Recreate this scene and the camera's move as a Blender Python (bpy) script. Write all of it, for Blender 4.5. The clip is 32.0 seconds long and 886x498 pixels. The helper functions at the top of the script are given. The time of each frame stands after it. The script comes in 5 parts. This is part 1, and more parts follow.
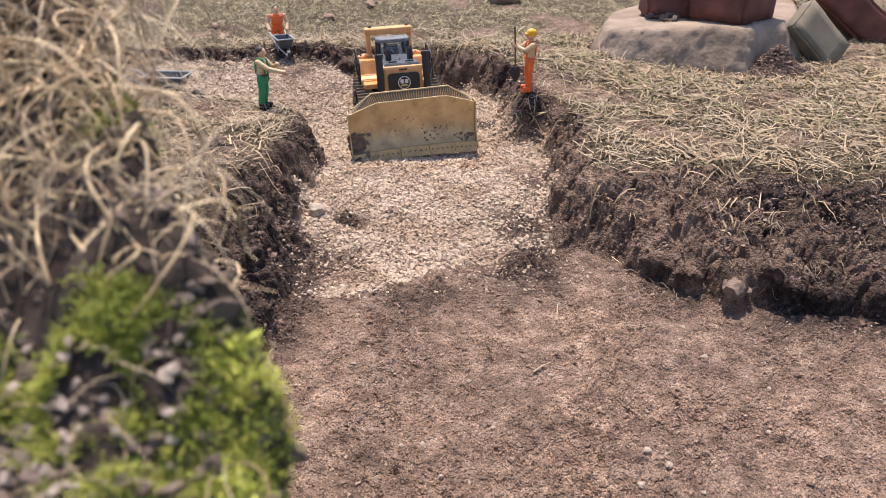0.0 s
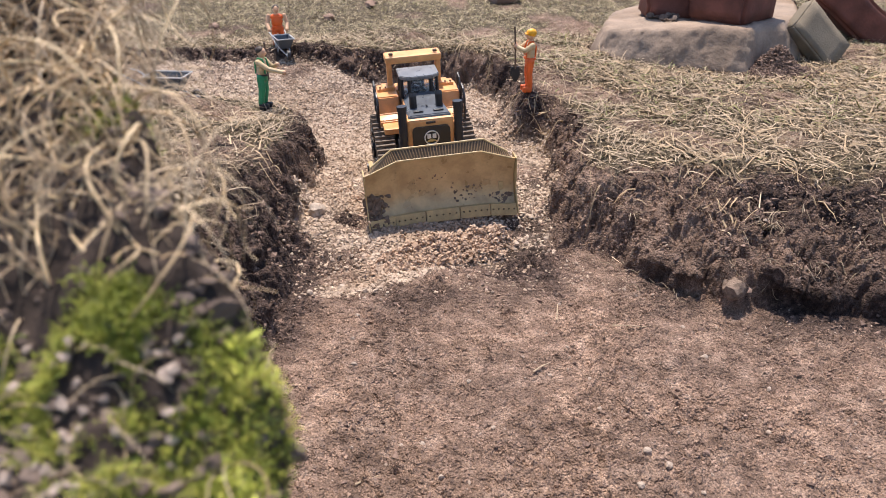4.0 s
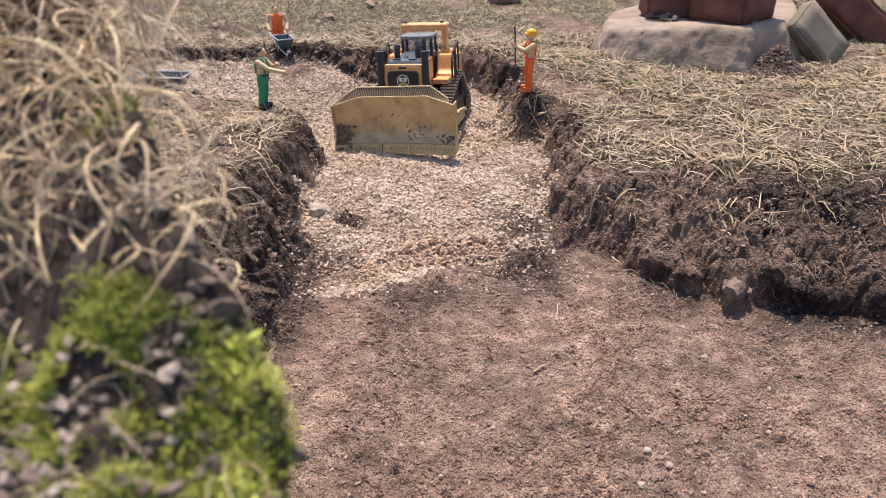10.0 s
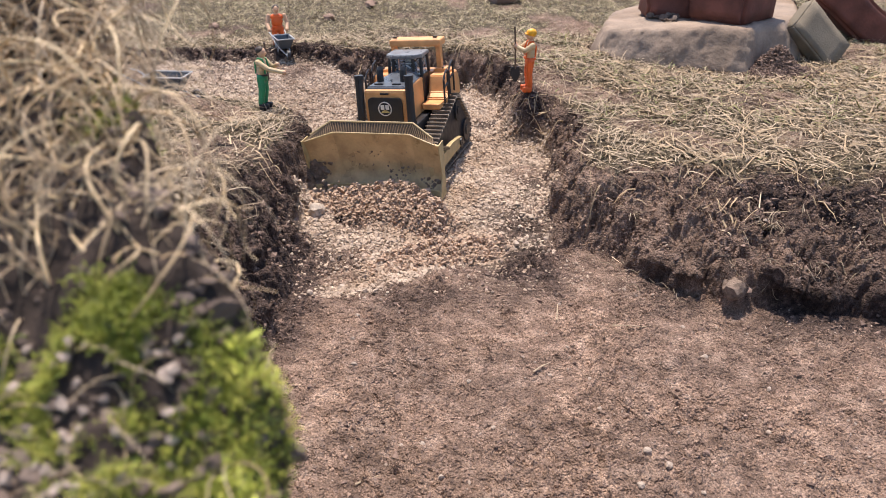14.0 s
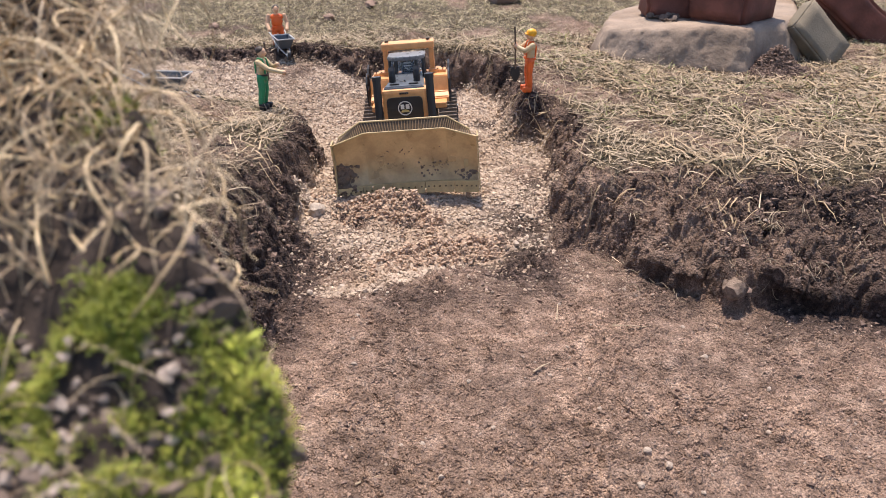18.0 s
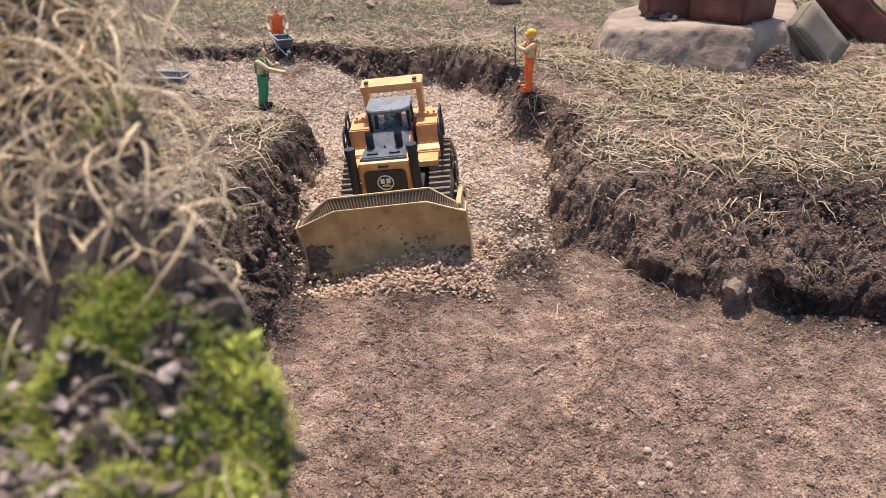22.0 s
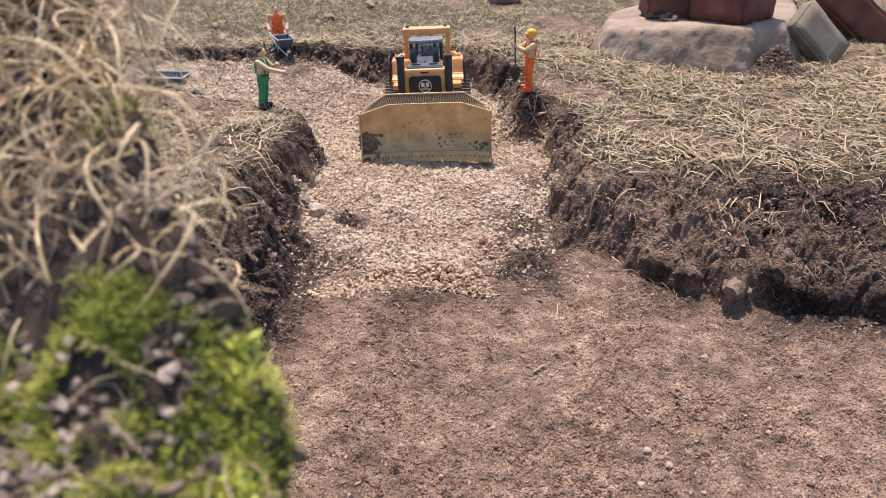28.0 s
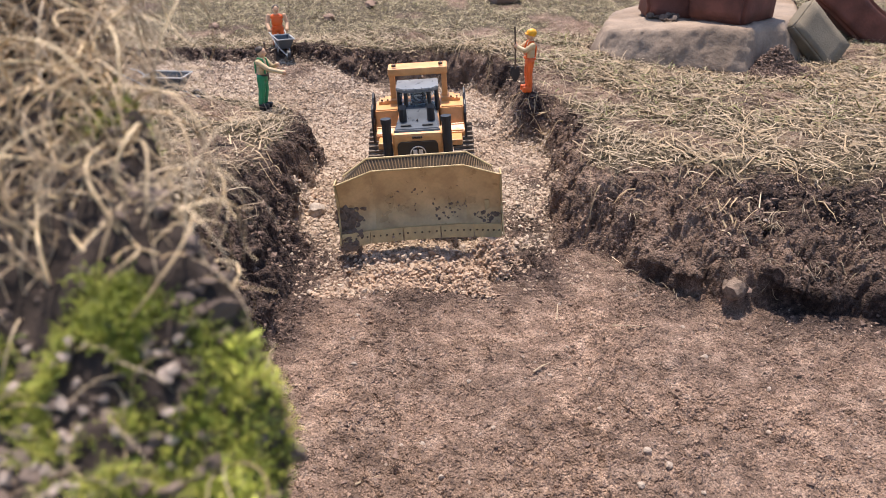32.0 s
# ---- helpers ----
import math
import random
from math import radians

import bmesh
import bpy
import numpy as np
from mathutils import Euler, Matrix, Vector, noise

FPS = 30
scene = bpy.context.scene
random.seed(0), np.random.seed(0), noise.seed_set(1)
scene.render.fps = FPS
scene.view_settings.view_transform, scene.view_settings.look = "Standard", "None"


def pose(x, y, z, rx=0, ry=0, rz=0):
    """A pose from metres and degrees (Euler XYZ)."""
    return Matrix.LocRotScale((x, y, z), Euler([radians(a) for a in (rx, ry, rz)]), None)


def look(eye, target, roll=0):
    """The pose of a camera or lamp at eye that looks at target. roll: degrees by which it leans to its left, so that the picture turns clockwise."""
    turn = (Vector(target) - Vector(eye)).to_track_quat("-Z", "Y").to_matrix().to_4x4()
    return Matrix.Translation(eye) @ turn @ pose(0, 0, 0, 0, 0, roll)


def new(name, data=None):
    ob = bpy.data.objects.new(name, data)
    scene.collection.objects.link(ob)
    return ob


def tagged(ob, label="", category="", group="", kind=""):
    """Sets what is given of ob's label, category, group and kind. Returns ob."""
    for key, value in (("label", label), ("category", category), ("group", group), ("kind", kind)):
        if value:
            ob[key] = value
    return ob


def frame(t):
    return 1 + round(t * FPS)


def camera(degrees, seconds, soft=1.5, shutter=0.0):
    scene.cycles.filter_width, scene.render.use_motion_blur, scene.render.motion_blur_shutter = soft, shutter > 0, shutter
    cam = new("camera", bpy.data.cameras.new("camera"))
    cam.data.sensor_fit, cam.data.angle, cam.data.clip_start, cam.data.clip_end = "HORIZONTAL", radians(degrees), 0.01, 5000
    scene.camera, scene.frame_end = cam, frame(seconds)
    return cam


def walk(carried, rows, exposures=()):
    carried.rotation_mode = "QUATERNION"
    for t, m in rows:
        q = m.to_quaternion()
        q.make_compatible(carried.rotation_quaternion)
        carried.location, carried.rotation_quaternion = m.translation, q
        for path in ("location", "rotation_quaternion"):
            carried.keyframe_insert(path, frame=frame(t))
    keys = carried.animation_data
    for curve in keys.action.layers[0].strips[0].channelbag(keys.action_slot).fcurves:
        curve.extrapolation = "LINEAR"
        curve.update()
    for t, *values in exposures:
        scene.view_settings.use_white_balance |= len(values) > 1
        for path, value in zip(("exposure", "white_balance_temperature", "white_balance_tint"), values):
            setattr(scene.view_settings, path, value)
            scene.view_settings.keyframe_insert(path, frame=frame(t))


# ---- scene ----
cam = camera(64, 32.0, 0.6)
cam.data.dof.use_dof = True
cam.data.dof.focus_distance = 0.92
cam.data.dof.aperture_fstop = 10.0
EYE = (0.0, 0.0, 0.375)
VIEW = pose(*EYE, 62.0, 0, 0)
walk(cam, [(0.0, VIEW), (32.0, VIEW)], exposures=[(0.0, 0.93, 6500, 15), (32.0, 0.93, 6500, 15)])

# world, sun
SUN = Vector((-0.08, 0.29, 1.0)).normalized()
world = bpy.data.worlds.new("sky")
scene.world = world
world.use_nodes = True
wn = world.node_tree.nodes
sky = wn.new("ShaderNodeTexSky")
sky.sky_type, sky.sun_disc = "NISHITA", False
sky.sun_elevation = math.asin(SUN.z)
sky.sun_rotation = math.atan2(SUN.x, SUN.y)
world.node_tree.links.new(sky.outputs[0], wn["Background"].inputs[0])
wn["Background"].inputs[1].default_value = 0.112
sun_data = bpy.data.lights.new("sun", "SUN")
sun_data.energy, sun_data.angle, sun_data.color = 3.5, radians(2.6), (1.0, 0.91, 0.79)
sun = new("sun", sun_data)
sun.matrix_world = look(SUN * 5, (0, 0, 0))


# ---- materials ----
def material(name, base, rough=0.7, metal=0.0, var=0.25, scale=60.0, fine=600.0, bump=0.0, bump_scale=400.0,
             spec=0.5, per_piece="", tint=None, coat=0.0, patch=None):
    """Base colour with variation at two scales, bump, and a change from piece to piece."""
    m = bpy.data.materials.new(name)
    m.use_nodes = True
    t = m.node_tree
    b = t.nodes["Principled BSDF"]
    b.inputs["Roughness"].default_value, b.inputs["Metallic"].default_value = rough, metal
    b.inputs["Specular IOR Level"].default_value = spec
    b.inputs["Coat Weight"].default_value = coat
    co = t.nodes.new("ShaderNodeTexCoord").outputs["Object"]

    def noise_at(s, detail=4.0):
        n = t.nodes.new("ShaderNodeTexNoise")
        n.inputs["Scale"].default_value, n.inputs["Detail"].default_value = s, detail
        t.links.new(co, n.inputs["Vector"])
        return n.outputs["Fac"]

    def mix(kind, fac, a, c):
        n = t.nodes.new("ShaderNodeMix")
        n.data_type, n.blend_type = "RGBA", kind
        for sock, v in ((n.inputs[0], fac), (n.inputs[6], a), (n.inputs[7], c)):
            if isinstance(v, (int, float)):
                sock.default_value = v
            elif isinstance(v, tuple):
                sock.default_value = (*v, 1.0)
            else:
                t.links.new(v, sock)
        return n.outputs[2]

    def ramp(v, lo, hi, a=0.0, c=1.0):
        n = t.nodes.new("ShaderNodeMapRange")
        t.links.new(v, n.inputs[0])
        for k, w in enumerate((lo, hi, a, c)):
            n.inputs[k + 1].default_value = w
        return n.outputs[0]

    dark = tuple(c * (1 - var) for c in base)
    light = tuple(min(1, c * (1 + var)) for c in base)
    col = mix("MIX", ramp(noise_at(scale), 0.3, 0.7), dark, light)
    col = mix("MULTIPLY", 0.8 * min(1, var * 2), col, mix("MIX", ramp(noise_at(fine, 2), 0.3, 0.7), (0.75, 0.75, 0.75), (1.1, 1.1, 1.1)))
    if per_piece:
        g = t.nodes.new("ShaderNodeNewGeometry") if per_piece == "island" else t.nodes.new("ShaderNodeObjectInfo")
        r = g.outputs["Random Per Island"] if per_piece == "island" else g.outputs["Random"]
        col = mix("MIX", ramp(r, 0.0, 1.0, 0.0, 0.85), col, tint or dark)
    if patch:
        col = mix("MULTIPLY", ramp(noise_at(patch[0], 3), 0.46, 0.62), col, patch[1])
    t.links.new(col, b.inputs["Base Color"])
    t.links.new(ramp(noise_at(scale * 2), 0.3, 0.7, max(0, rough - 0.1), min(1, rough + 0.1)), b.inputs["Roughness"])
    if bump:
        n = t.nodes.new("ShaderNodeBump")
        n.inputs["Strength"].default_value, n.inputs["Distance"].default_value = bump, 0.002
        t.links.new(noise_at(bump_scale, 6), n.inputs["Height"])
        t.links.new(n.outputs[0], b.inputs["Normal"])
    return m


def ground_material():
    """Brown soil, pale gravel dust, grass thatch and dark earth for damp and painted shade, laid by the ground's own
    zones.
    """
    m = bpy.data.materials.new("earth_ground")
    m.use_nodes = True
    t = m.node_tree
    b = t.nodes["Principled BSDF"]
    b.inputs["Roughness"].default_value = 0.92
    b.inputs["Specular IOR Level"].default_value = 0.25
    co = t.nodes.new("ShaderNodeTexCoord").outputs["Object"]

    def noise_at(s, detail=5.0):
        n = t.nodes.new("ShaderNodeTexNoise")
        n.inputs["Scale"].default_value, n.inputs["Detail"].default_value = s, detail
        t.links.new(co, n.inputs["Vector"])
        return n.outputs["Fac"]

    def pick(v, stops):
        n = t.nodes.new("ShaderNodeValToRGB")
        t.links.new(v, n.inputs[0])
        el = n.color_ramp.elements
        while len(el) < len(stops):
            el.new(0.5)
        for e, (p, c) in zip(el, stops):
            e.position, e.color = p, (*c, 1)
        return n.outputs[0]

    def zone(name):
        n = t.nodes.new("ShaderNodeAttribute")
        n.attribute_name = name
        return n.outputs["Fac"]

    def mix(fac, a, c):
        n = t.nodes.new("ShaderNodeMix")
        n.data_type = "RGBA"
        t.links.new(fac, n.inputs[0]), t.links.new(a, n.inputs[6]), t.links.new(c, n.inputs[7])
        return n.outputs[2]

    soil = pick(noise_at(45), [(0.3, (0.180, 0.121, 0.091)), (0.5, (0.315, 0.214, 0.160)), (0.72, (0.51, 0.366, 0.280))])
    damp_shade = pick(noise_at(120), [(0.3, (0.033, 0.0220, 0.0190)), (0.52, (0.093, 0.063, 0.052)), (0.72, (0.215, 0.151, 0.121))])
    dust = pick(noise_at(160), [(0.3, (0.15, 0.110, 0.080)), (0.5, (0.31, 0.235, 0.172)), (0.7, (0.46, 0.365, 0.27))])
    thatch = pick(noise_at(150), [(0.3, (0.04, 0.030, 0.02)), (0.5, (0.12, 0.093, 0.058)), (0.72, (0.27, 0.21, 0.13))])
    grain = pick(noise_at(520, 3), [(0.32, (0.55, 0.55, 0.55)), (0.5, (0.95, 0.95, 0.95)), (0.68, (1.45, 1.42, 1.4))])
    patchy = pick(noise_at(9, 5), [(0.35, (0.72, 0.72, 0.73)), (0.65, (1.22, 1.21, 1.19))])
    col = mix(zone("damp_shade"), soil, damp_shade)
    for layer in (grain, patchy):
        n = t.nodes.new("ShaderNodeMix")
        n.data_type, n.blend_type = "RGBA", "MULTIPLY"
        n.inputs[0].default_value = 1.0
        t.links.new(col, n.inputs[6]), t.links.new(layer, n.inputs[7])
        col = n.outputs[2]
    col = mix(zone("gravel"), col, dust)
    col = mix(zone("grass"), col, thatch)
    t.links.new(col, b.inputs["Base Color"])
    bump = t.nodes.new("ShaderNodeBump")
    bump.inputs["Strength"].default_value, bump.inputs["Distance"].default_value = 1.0, 0.0055
    def cells(scale):
        n = t.nodes.new("ShaderNodeTexVoronoi")
        n.inputs["Scale"].default_value, n.inputs["Detail"].default_value, n.inputs["Roughness"].default_value = scale, 1.0, 0.6
        w = t.nodes.new("ShaderNodeVectorMath")
        w.operation = "MULTIPLY_ADD"
        d = t.nodes.new("ShaderNodeTexNoise")
        d.inputs["Scale"].default_value = scale * 1.3
        t.links.new(co, d.inputs["Vector"])
        t.links.new(d.outputs["Color"], w.inputs[0])
        w.inputs[1].default_value = (0.6 / scale,) * 3
        t.links.new(co, w.inputs[2])
        t.links.new(w.outputs[0], n.inputs["Vector"])
        return n.outputs["Distance"]

    def sums(a, k, c, j):
        n = t.nodes.new("ShaderNodeMath")
        n.operation = "MULTIPLY"
        t.links.new(a, n.inputs[0])
        n.inputs[1].default_value = k
        m2 = t.nodes.new("ShaderNodeMath")
        m2.operation = "MULTIPLY_ADD"
        t.links.new(c, m2.inputs[0]), t.links.new(n.outputs[0], m2.inputs[2])
        m2.inputs[1].default_value = j
        return m2.outputs[0]
    rough = sums(sums(cells(190), -0.9, cells(430), -0.45), 1.0, noise_at(480, 8), 0.55)
    t.links.new(rough, bump.inputs["Height"])
    t.links.new(bump.outputs[0], b.inputs["Normal"])
    return m


EARTH = ground_material()
GRAVEL = material("pale_gravel", (0.56, 0.447, 0.342), 0.9, var=0.2, scale=200, per_piece="island", tint=(0.38, 0.287, 0.218), spec=0.2, patch=(14, (0.80, 0.76, 0.72)))
CRUMB = material("soil_crumbs", (0.385, 0.268, 0.203), 0.95, var=0.3, scale=200, per_piece="island", tint=(0.27, 0.184, 0.140), spec=0.2, patch=(9, (0.75, 0.73, 0.72)))
LUMP = material("damp_lumps", (0.255, 0.177, 0.141), 0.95, var=0.35, scale=150, per_piece="island", tint=(0.082, 0.056, 0.045), spec=0.2)
STRAW = material("dry_grass", (0.56, 0.44, 0.305), 0.7, var=0.25, scale=90, per_piece="island", tint=(0.15, 0.105, 0.068), spec=0.25)
PALE_STRAW = material("pale_dry_grass", (0.53, 0.39, 0.24), 0.65, var=0.25, scale=90, per_piece="island", tint=(0.13, 0.095, 0.055), spec=0.3)
FIELD_STRAW = material("field_grass", (0.55, 0.455, 0.29), 0.7, var=0.25, scale=90, per_piece="island", tint=(0.26, 0.215, 0.12), spec=0.25)
GREEN_BLADE = material("green_grass", (0.17, 0.185, 0.06), 0.7, var=0.25, scale=90, per_piece="island", tint=(0.28, 0.25, 0.10))
STRAND = material("straw_strands", (0.68, 0.53, 0.35), 0.55, var=0.3, scale=60, per_piece="island", tint=(0.40, 0.285, 0.18))
MOSS = material("green_moss", (0.172, 0.222, 0.024), 0.7, var=0.35, scale=60, per_piece="island", tint=(0.46, 0.43, 0.085), patch=(22, (0.68, 0.74, 0.55)))
SUNLIT_MOSS = material("sunlit_yellow_moss", (0.66, 0.64, 0.13), 0.65, var=0.25, scale=60, per_piece="island", tint=(0.42, 0.50, 0.07))
DRY_LUMP = material("dry_lumps", (0.40, 0.325, 0.275), 0.95, var=0.3, scale=120, bump=0.6, per_piece="object", tint=(0.24, 0.19, 0.16), spec=0.2)
CLOD = material("grey_clods", (0.22, 0.168, 0.138), 0.95, var=0.3, scale=90, bump=0.6, per_piece="island", tint=(0.09, 0.066, 0.055), spec=0.2)
RIB = material("worn_yellow_rib", (0.27, 0.17, 0.085), 0.5, var=0.2, scale=90)
MOUND = material("mound_soil", (0.046, 0.034, 0.028), 0.95, var=0.5, scale=50, bump=0.8, bump_scale=200, spec=0.2)
STONE = material("pale_stone", (0.42, 0.345, 0.275), 0.85, var=0.25, scale=120, bump=0.4, per_piece="object", tint=(0.36, 0.28, 0.22))
CONCRETE = material("rough_concrete", (0.30, 0.232, 0.180), 0.9, patch=(7, (0.88, 0.85, 0.82)), var=0.24, scale=18, fine=220, bump=0.8, bump_scale=130, spec=0.25)
BLOCK = material("grey_slab", (0.205, 0.172, 0.128), 0.9, var=0.18, scale=30, bump=0.5, bump_scale=300, spec=0.25)
BRICK = material("red_block", (0.17, 0.068, 0.052), 0.8, var=0.35, scale=22, bump=0.6, bump_scale=160, spec=0.3)
YELLOW = material("orange_yellow_plastic", (0.74, 0.36, 0.135), 0.45, var=0.14, scale=40, patch=(50, (0.88, 0.86, 0.84)))
BLADE = material("dusty_yellow_paint", (0.56, 0.39, 0.195), 0.34, 0.15, var=0.2, scale=26, fine=260, bump=0.10, bump_scale=300, patch=(38, (0.82, 0.79, 0.77)))
GUARD = material("dark_brown_and_gap_shade", (0.085, 0.055, 0.027), 0.55, var=0.2, scale=60)
EDGE = material("worn_pale_yellow", (0.47, 0.345, 0.165), 0.5, var=0.18, scale=80)
BLACK = material("black_plastic", (0.018, 0.018, 0.021), 0.42, var=0.2, scale=60)
ROOF = material("dusty_grey_plastic", (0.20, 0.205, 0.21), 0.32, var=0.2, scale=50)
HOOD = material("dark_grey_plastic", (0.085, 0.095, 0.108), 0.34, var=0.2, scale=50)
TRACK = material("dusty_track", (0.17, 0.135, 0.105), 0.8, var=0.4, scale=90, bump=0.3)
CLEAR = material("clear_window", (0.72, 0.76, 0.80), 0.06, var=0.02, spec=0.5)
CLEAR.node_tree.nodes["Principled BSDF"].inputs["Transmission Weight"].default_value = 0.9
CLEAR.node_tree.nodes["Principled BSDF"].inputs["IOR"].default_value = 1.1
WHITE = material("off_white_print", (0.75, 0.70, 0.62), 0.5, var=0.06)
GOLD = material("gold_print", (0.55, 0.42, 0.16), 0.4, var=0.1)
LAMP = material("grey_lamp_lens", (0.55, 0.55, 0.56), 0.25, var=0.06)
MUD = material("dried_mud", (0.225, 0.165, 0.125), 0.95, var=0.35, scale=150, bump=0.6, bump_scale=500, spec=0.15)
SKIN = material("skin_plastic", (0.60, 0.36, 0.22), 0.5, var=0.06)
SHIRT = material("beige_plastic", (0.58, 0.44, 0.25), 0.55, var=0.08)
GREEN = material("green_plastic", (0.015, 0.22, 0.085), 0.5, var=0.12)
ORANGE = material("orange_plastic", (0.78, 0.13, 0.02), 0.5, var=0.1)
HELMET = material("yellow_plastic", (0.82, 0.40, 0.02), 0.35, var=0.06)
HAIR = material("dark_brown_plastic", (0.045, 0.03, 0.022), 0.55, var=0.1)
STEEL = material("grey_blue_plastic", (0.07, 0.085, 0.10), 0.45, var=0.12)
PALE = material("pale_grey_plastic", (0.50, 0.50, 0.49), 0.45, var=0.08)
POLE = material("brown_stick", (0.11, 0.075, 0.05), 0.7, var=0.2)
ROOT = material("pale_root", (0.30, 0.23, 0.155), 0.8, var=0.25, scale=120)


# ---- mesh tools ----
def part(name, bm, mat, parent=None, label=""):
    """Links a bmesh as one mesh object, under a thing or a part if one is given."""
    me = bpy.data.meshes.new(name)
    bm.to_mesh(me)
    bm.free()
    for mt in mat if isinstance(mat, (list, tuple)) else (mat,):
        me.materials.append(mt)
    ob = new(name, me)
    if parent:
        ob.parent = parent
    return tagged(ob, label=label) if label else ob


def smooth(ob):
    """Smooth shading for a worn, rounded mesh."""
    ob.data.polygons.foreach_set("use_smooth", np.ones(len(ob.data.polygons), bool))
    return ob


def box(bm, x, y, z, sx, sy, sz, bevel=0.0, turn=None, mat=0, taper=1.0):
    """A box by its centre and size, with bevelled edges; taper narrows its top."""
    vs = bmesh.ops.create_cube(bm, size=1.0)["verts"]
    for v in vs:
        k = taper if v.co.z > 0 else 1.0
        v.co = Vector((v.co.x * sx * k, v.co.y * sy * k, v.co.z * sz))
    if bevel:
        es = {e for v in vs for e in v.link_edges}
        got = bmesh.ops.bevel(bm, geom=list(es), offset=bevel, segments=2, affect="EDGES", profile=0.6)
        vs = list({v for f in got["faces"] for v in f.verts})
    m = Matrix.Translation((x, y, z)) @ (turn.to_4x4() if turn else Matrix())
    bmesh.ops.transform(bm, matrix=m, verts=vs)
    for f in {f for v in vs for f in v.link_faces}:
        f.material_index = mat
    return vs


def rod(bm, pts, r, sides=8, mat=0, r_end=None, flat=1.0):
    """A round bar along a line of points."""
    pts = [Vector(p) for p in pts]
    rings, up = [], None
    for i, p in enumerate(pts):
        d = (pts[min(i + 1, len(pts) - 1)] - pts[max(i - 1, 0)]).normalized()
        if up is None:
            up = d.orthogonal().normalized()
        up = (up - d * up.dot(d)).normalized()
        side = d.cross(up)
        k = r + ((r if r_end is None else r_end) - r) * i / max(1, len(pts) - 1)
        rings.append([bm.verts.new(p + (up * math.cos(a) + side * math.sin(a) * flat) * k)
                      for a in (2 * math.pi * j / sides for j in range(sides))])
    for a, c in zip(rings, rings[1:]):
        for j in range(sides):
            bm.faces.new((a[j], a[(j + 1) % sides], c[(j + 1) % sides], c[j])).material_index = mat
    bm.faces.new(rings[0][::-1]).material_index = mat
    bm.faces.new(rings[-1]).material_index = mat


def ball(bm, x, y, z, sx, sy, sz, mat=0, detail=2, jitter=0.0, seed=0, turn=None):
    vs = bmesh.ops.create_icosphere(bm, subdivisions=detail, radius=1.0)["verts"]
    rnd = random.Random(seed)
    for v in vs:
        c = v.co * (1 + rnd.uniform(-jitter, jitter))
        c = Vector((c.x * sx, c.y * sy, c.z * sz))
        v.co = (turn @ c if turn else c) + Vector((x, y, z))
    for f in {f for v in vs for f in v.link_faces}:
        f.material_index = mat
        f.smooth = jitter < 0.05
    return vs


def prism(bm, outline, lo, hi, axis="x", mat=0):
    """A flat outline of (a, b) pairs drawn out along an axis."""
    def at(p, s):
        a, b = p
        return (s, a, b) if axis == "x" else (a, s, b) if axis == "y" else (a, b, s)
    one = [bm.verts.new(at(p, lo)) for p in outline]
    two = [bm.verts.new(at(p, hi)) for p in outline]
    n = len(outline)
    fs = [bm.faces.new((one[i], one[(i + 1) % n], two[(i + 1) % n], two[i])) for i in range(n)]
    fs += [bm.faces.new(one[::-1]), bm.faces.new(two)]
    for f in fs:
        f.material_index = mat
    bmesh.ops.recalc_face_normals(bm, faces=fs)
    return one + two


def quick_mesh(name, verts, faces):
    """A mesh from arrays of places and of faces that all have as many corners."""
    me = bpy.data.meshes.new(name)
    n, k = faces.shape
    me.vertices.add(len(verts)), me.loops.add(n * k), me.polygons.add(n)
    me.vertices.foreach_set("co", verts.astype(np.float32).ravel())
    me.loops.foreach_set("vertex_index", faces.astype(np.int32).ravel())
    me.polygons.foreach_set("loop_start", np.arange(0, n * k, k, dtype=np.int32))
    me.update(calc_edges=True)
    if k == 3:
        me.polygons.foreach_set("use_smooth", np.zeros(n, bool))
    return me


def stuff(name, verts, faces, mat, label, category, smooth=False):
    """Many small pieces that nobody could count, as one object."""
    me = quick_mesh(name, verts, faces)
    me.materials.append(mat)
    if smooth:
        me.polygons.foreach_set("use_smooth", np.ones(len(faces), bool))
    return tagged(new(name, me), label, category, kind="stuff")


RNG = np.random.default_rng(7)


def lattice(ix, iy, seed):
    h = (ix.astype(np.int64) * 374761393 + iy.astype(np.int64) * 668265263 + seed * 1442695041) & 0x7FFFFFFF
    h = ((h ^ (h >> 13)) * 1274126177) & 0x7FFFFFFF
    return ((h ^ (h >> 16)) & 0xFFFF) / 65535.0


def lumps(x, y, size, seed=0):
    """Smooth random heights from -1 to 1, with lumps of that size."""
    a = 0.7 + 1.9 * seed
    x, y = (x * math.cos(a) - y * math.sin(a)) / size + 3.7 * seed, (x * math.sin(a) + y * math.cos(a)) / size
    ix, iy = np.floor(x), np.floor(y)
    fx, fy = x - ix, y - iy
    fx, fy = fx * fx * fx * (fx * (fx * 6 - 15) + 10), fy * fy * fy * (fy * (fy * 6 - 15) + 10)
    a, b = lattice(ix, iy, seed), lattice(ix + 1, iy, seed)
    c, d = lattice(ix, iy + 1, seed), lattice(ix + 1, iy + 1, seed)
    return (a + (b - a) * fx + (c - a) * fy + (a - b - c + d) * fx * fy) * 2 - 1


def step(lo, hi, v):
    s = np.clip((v - lo) / (hi - lo), 0, 1)
    return s * s * (3 - 2 * s)


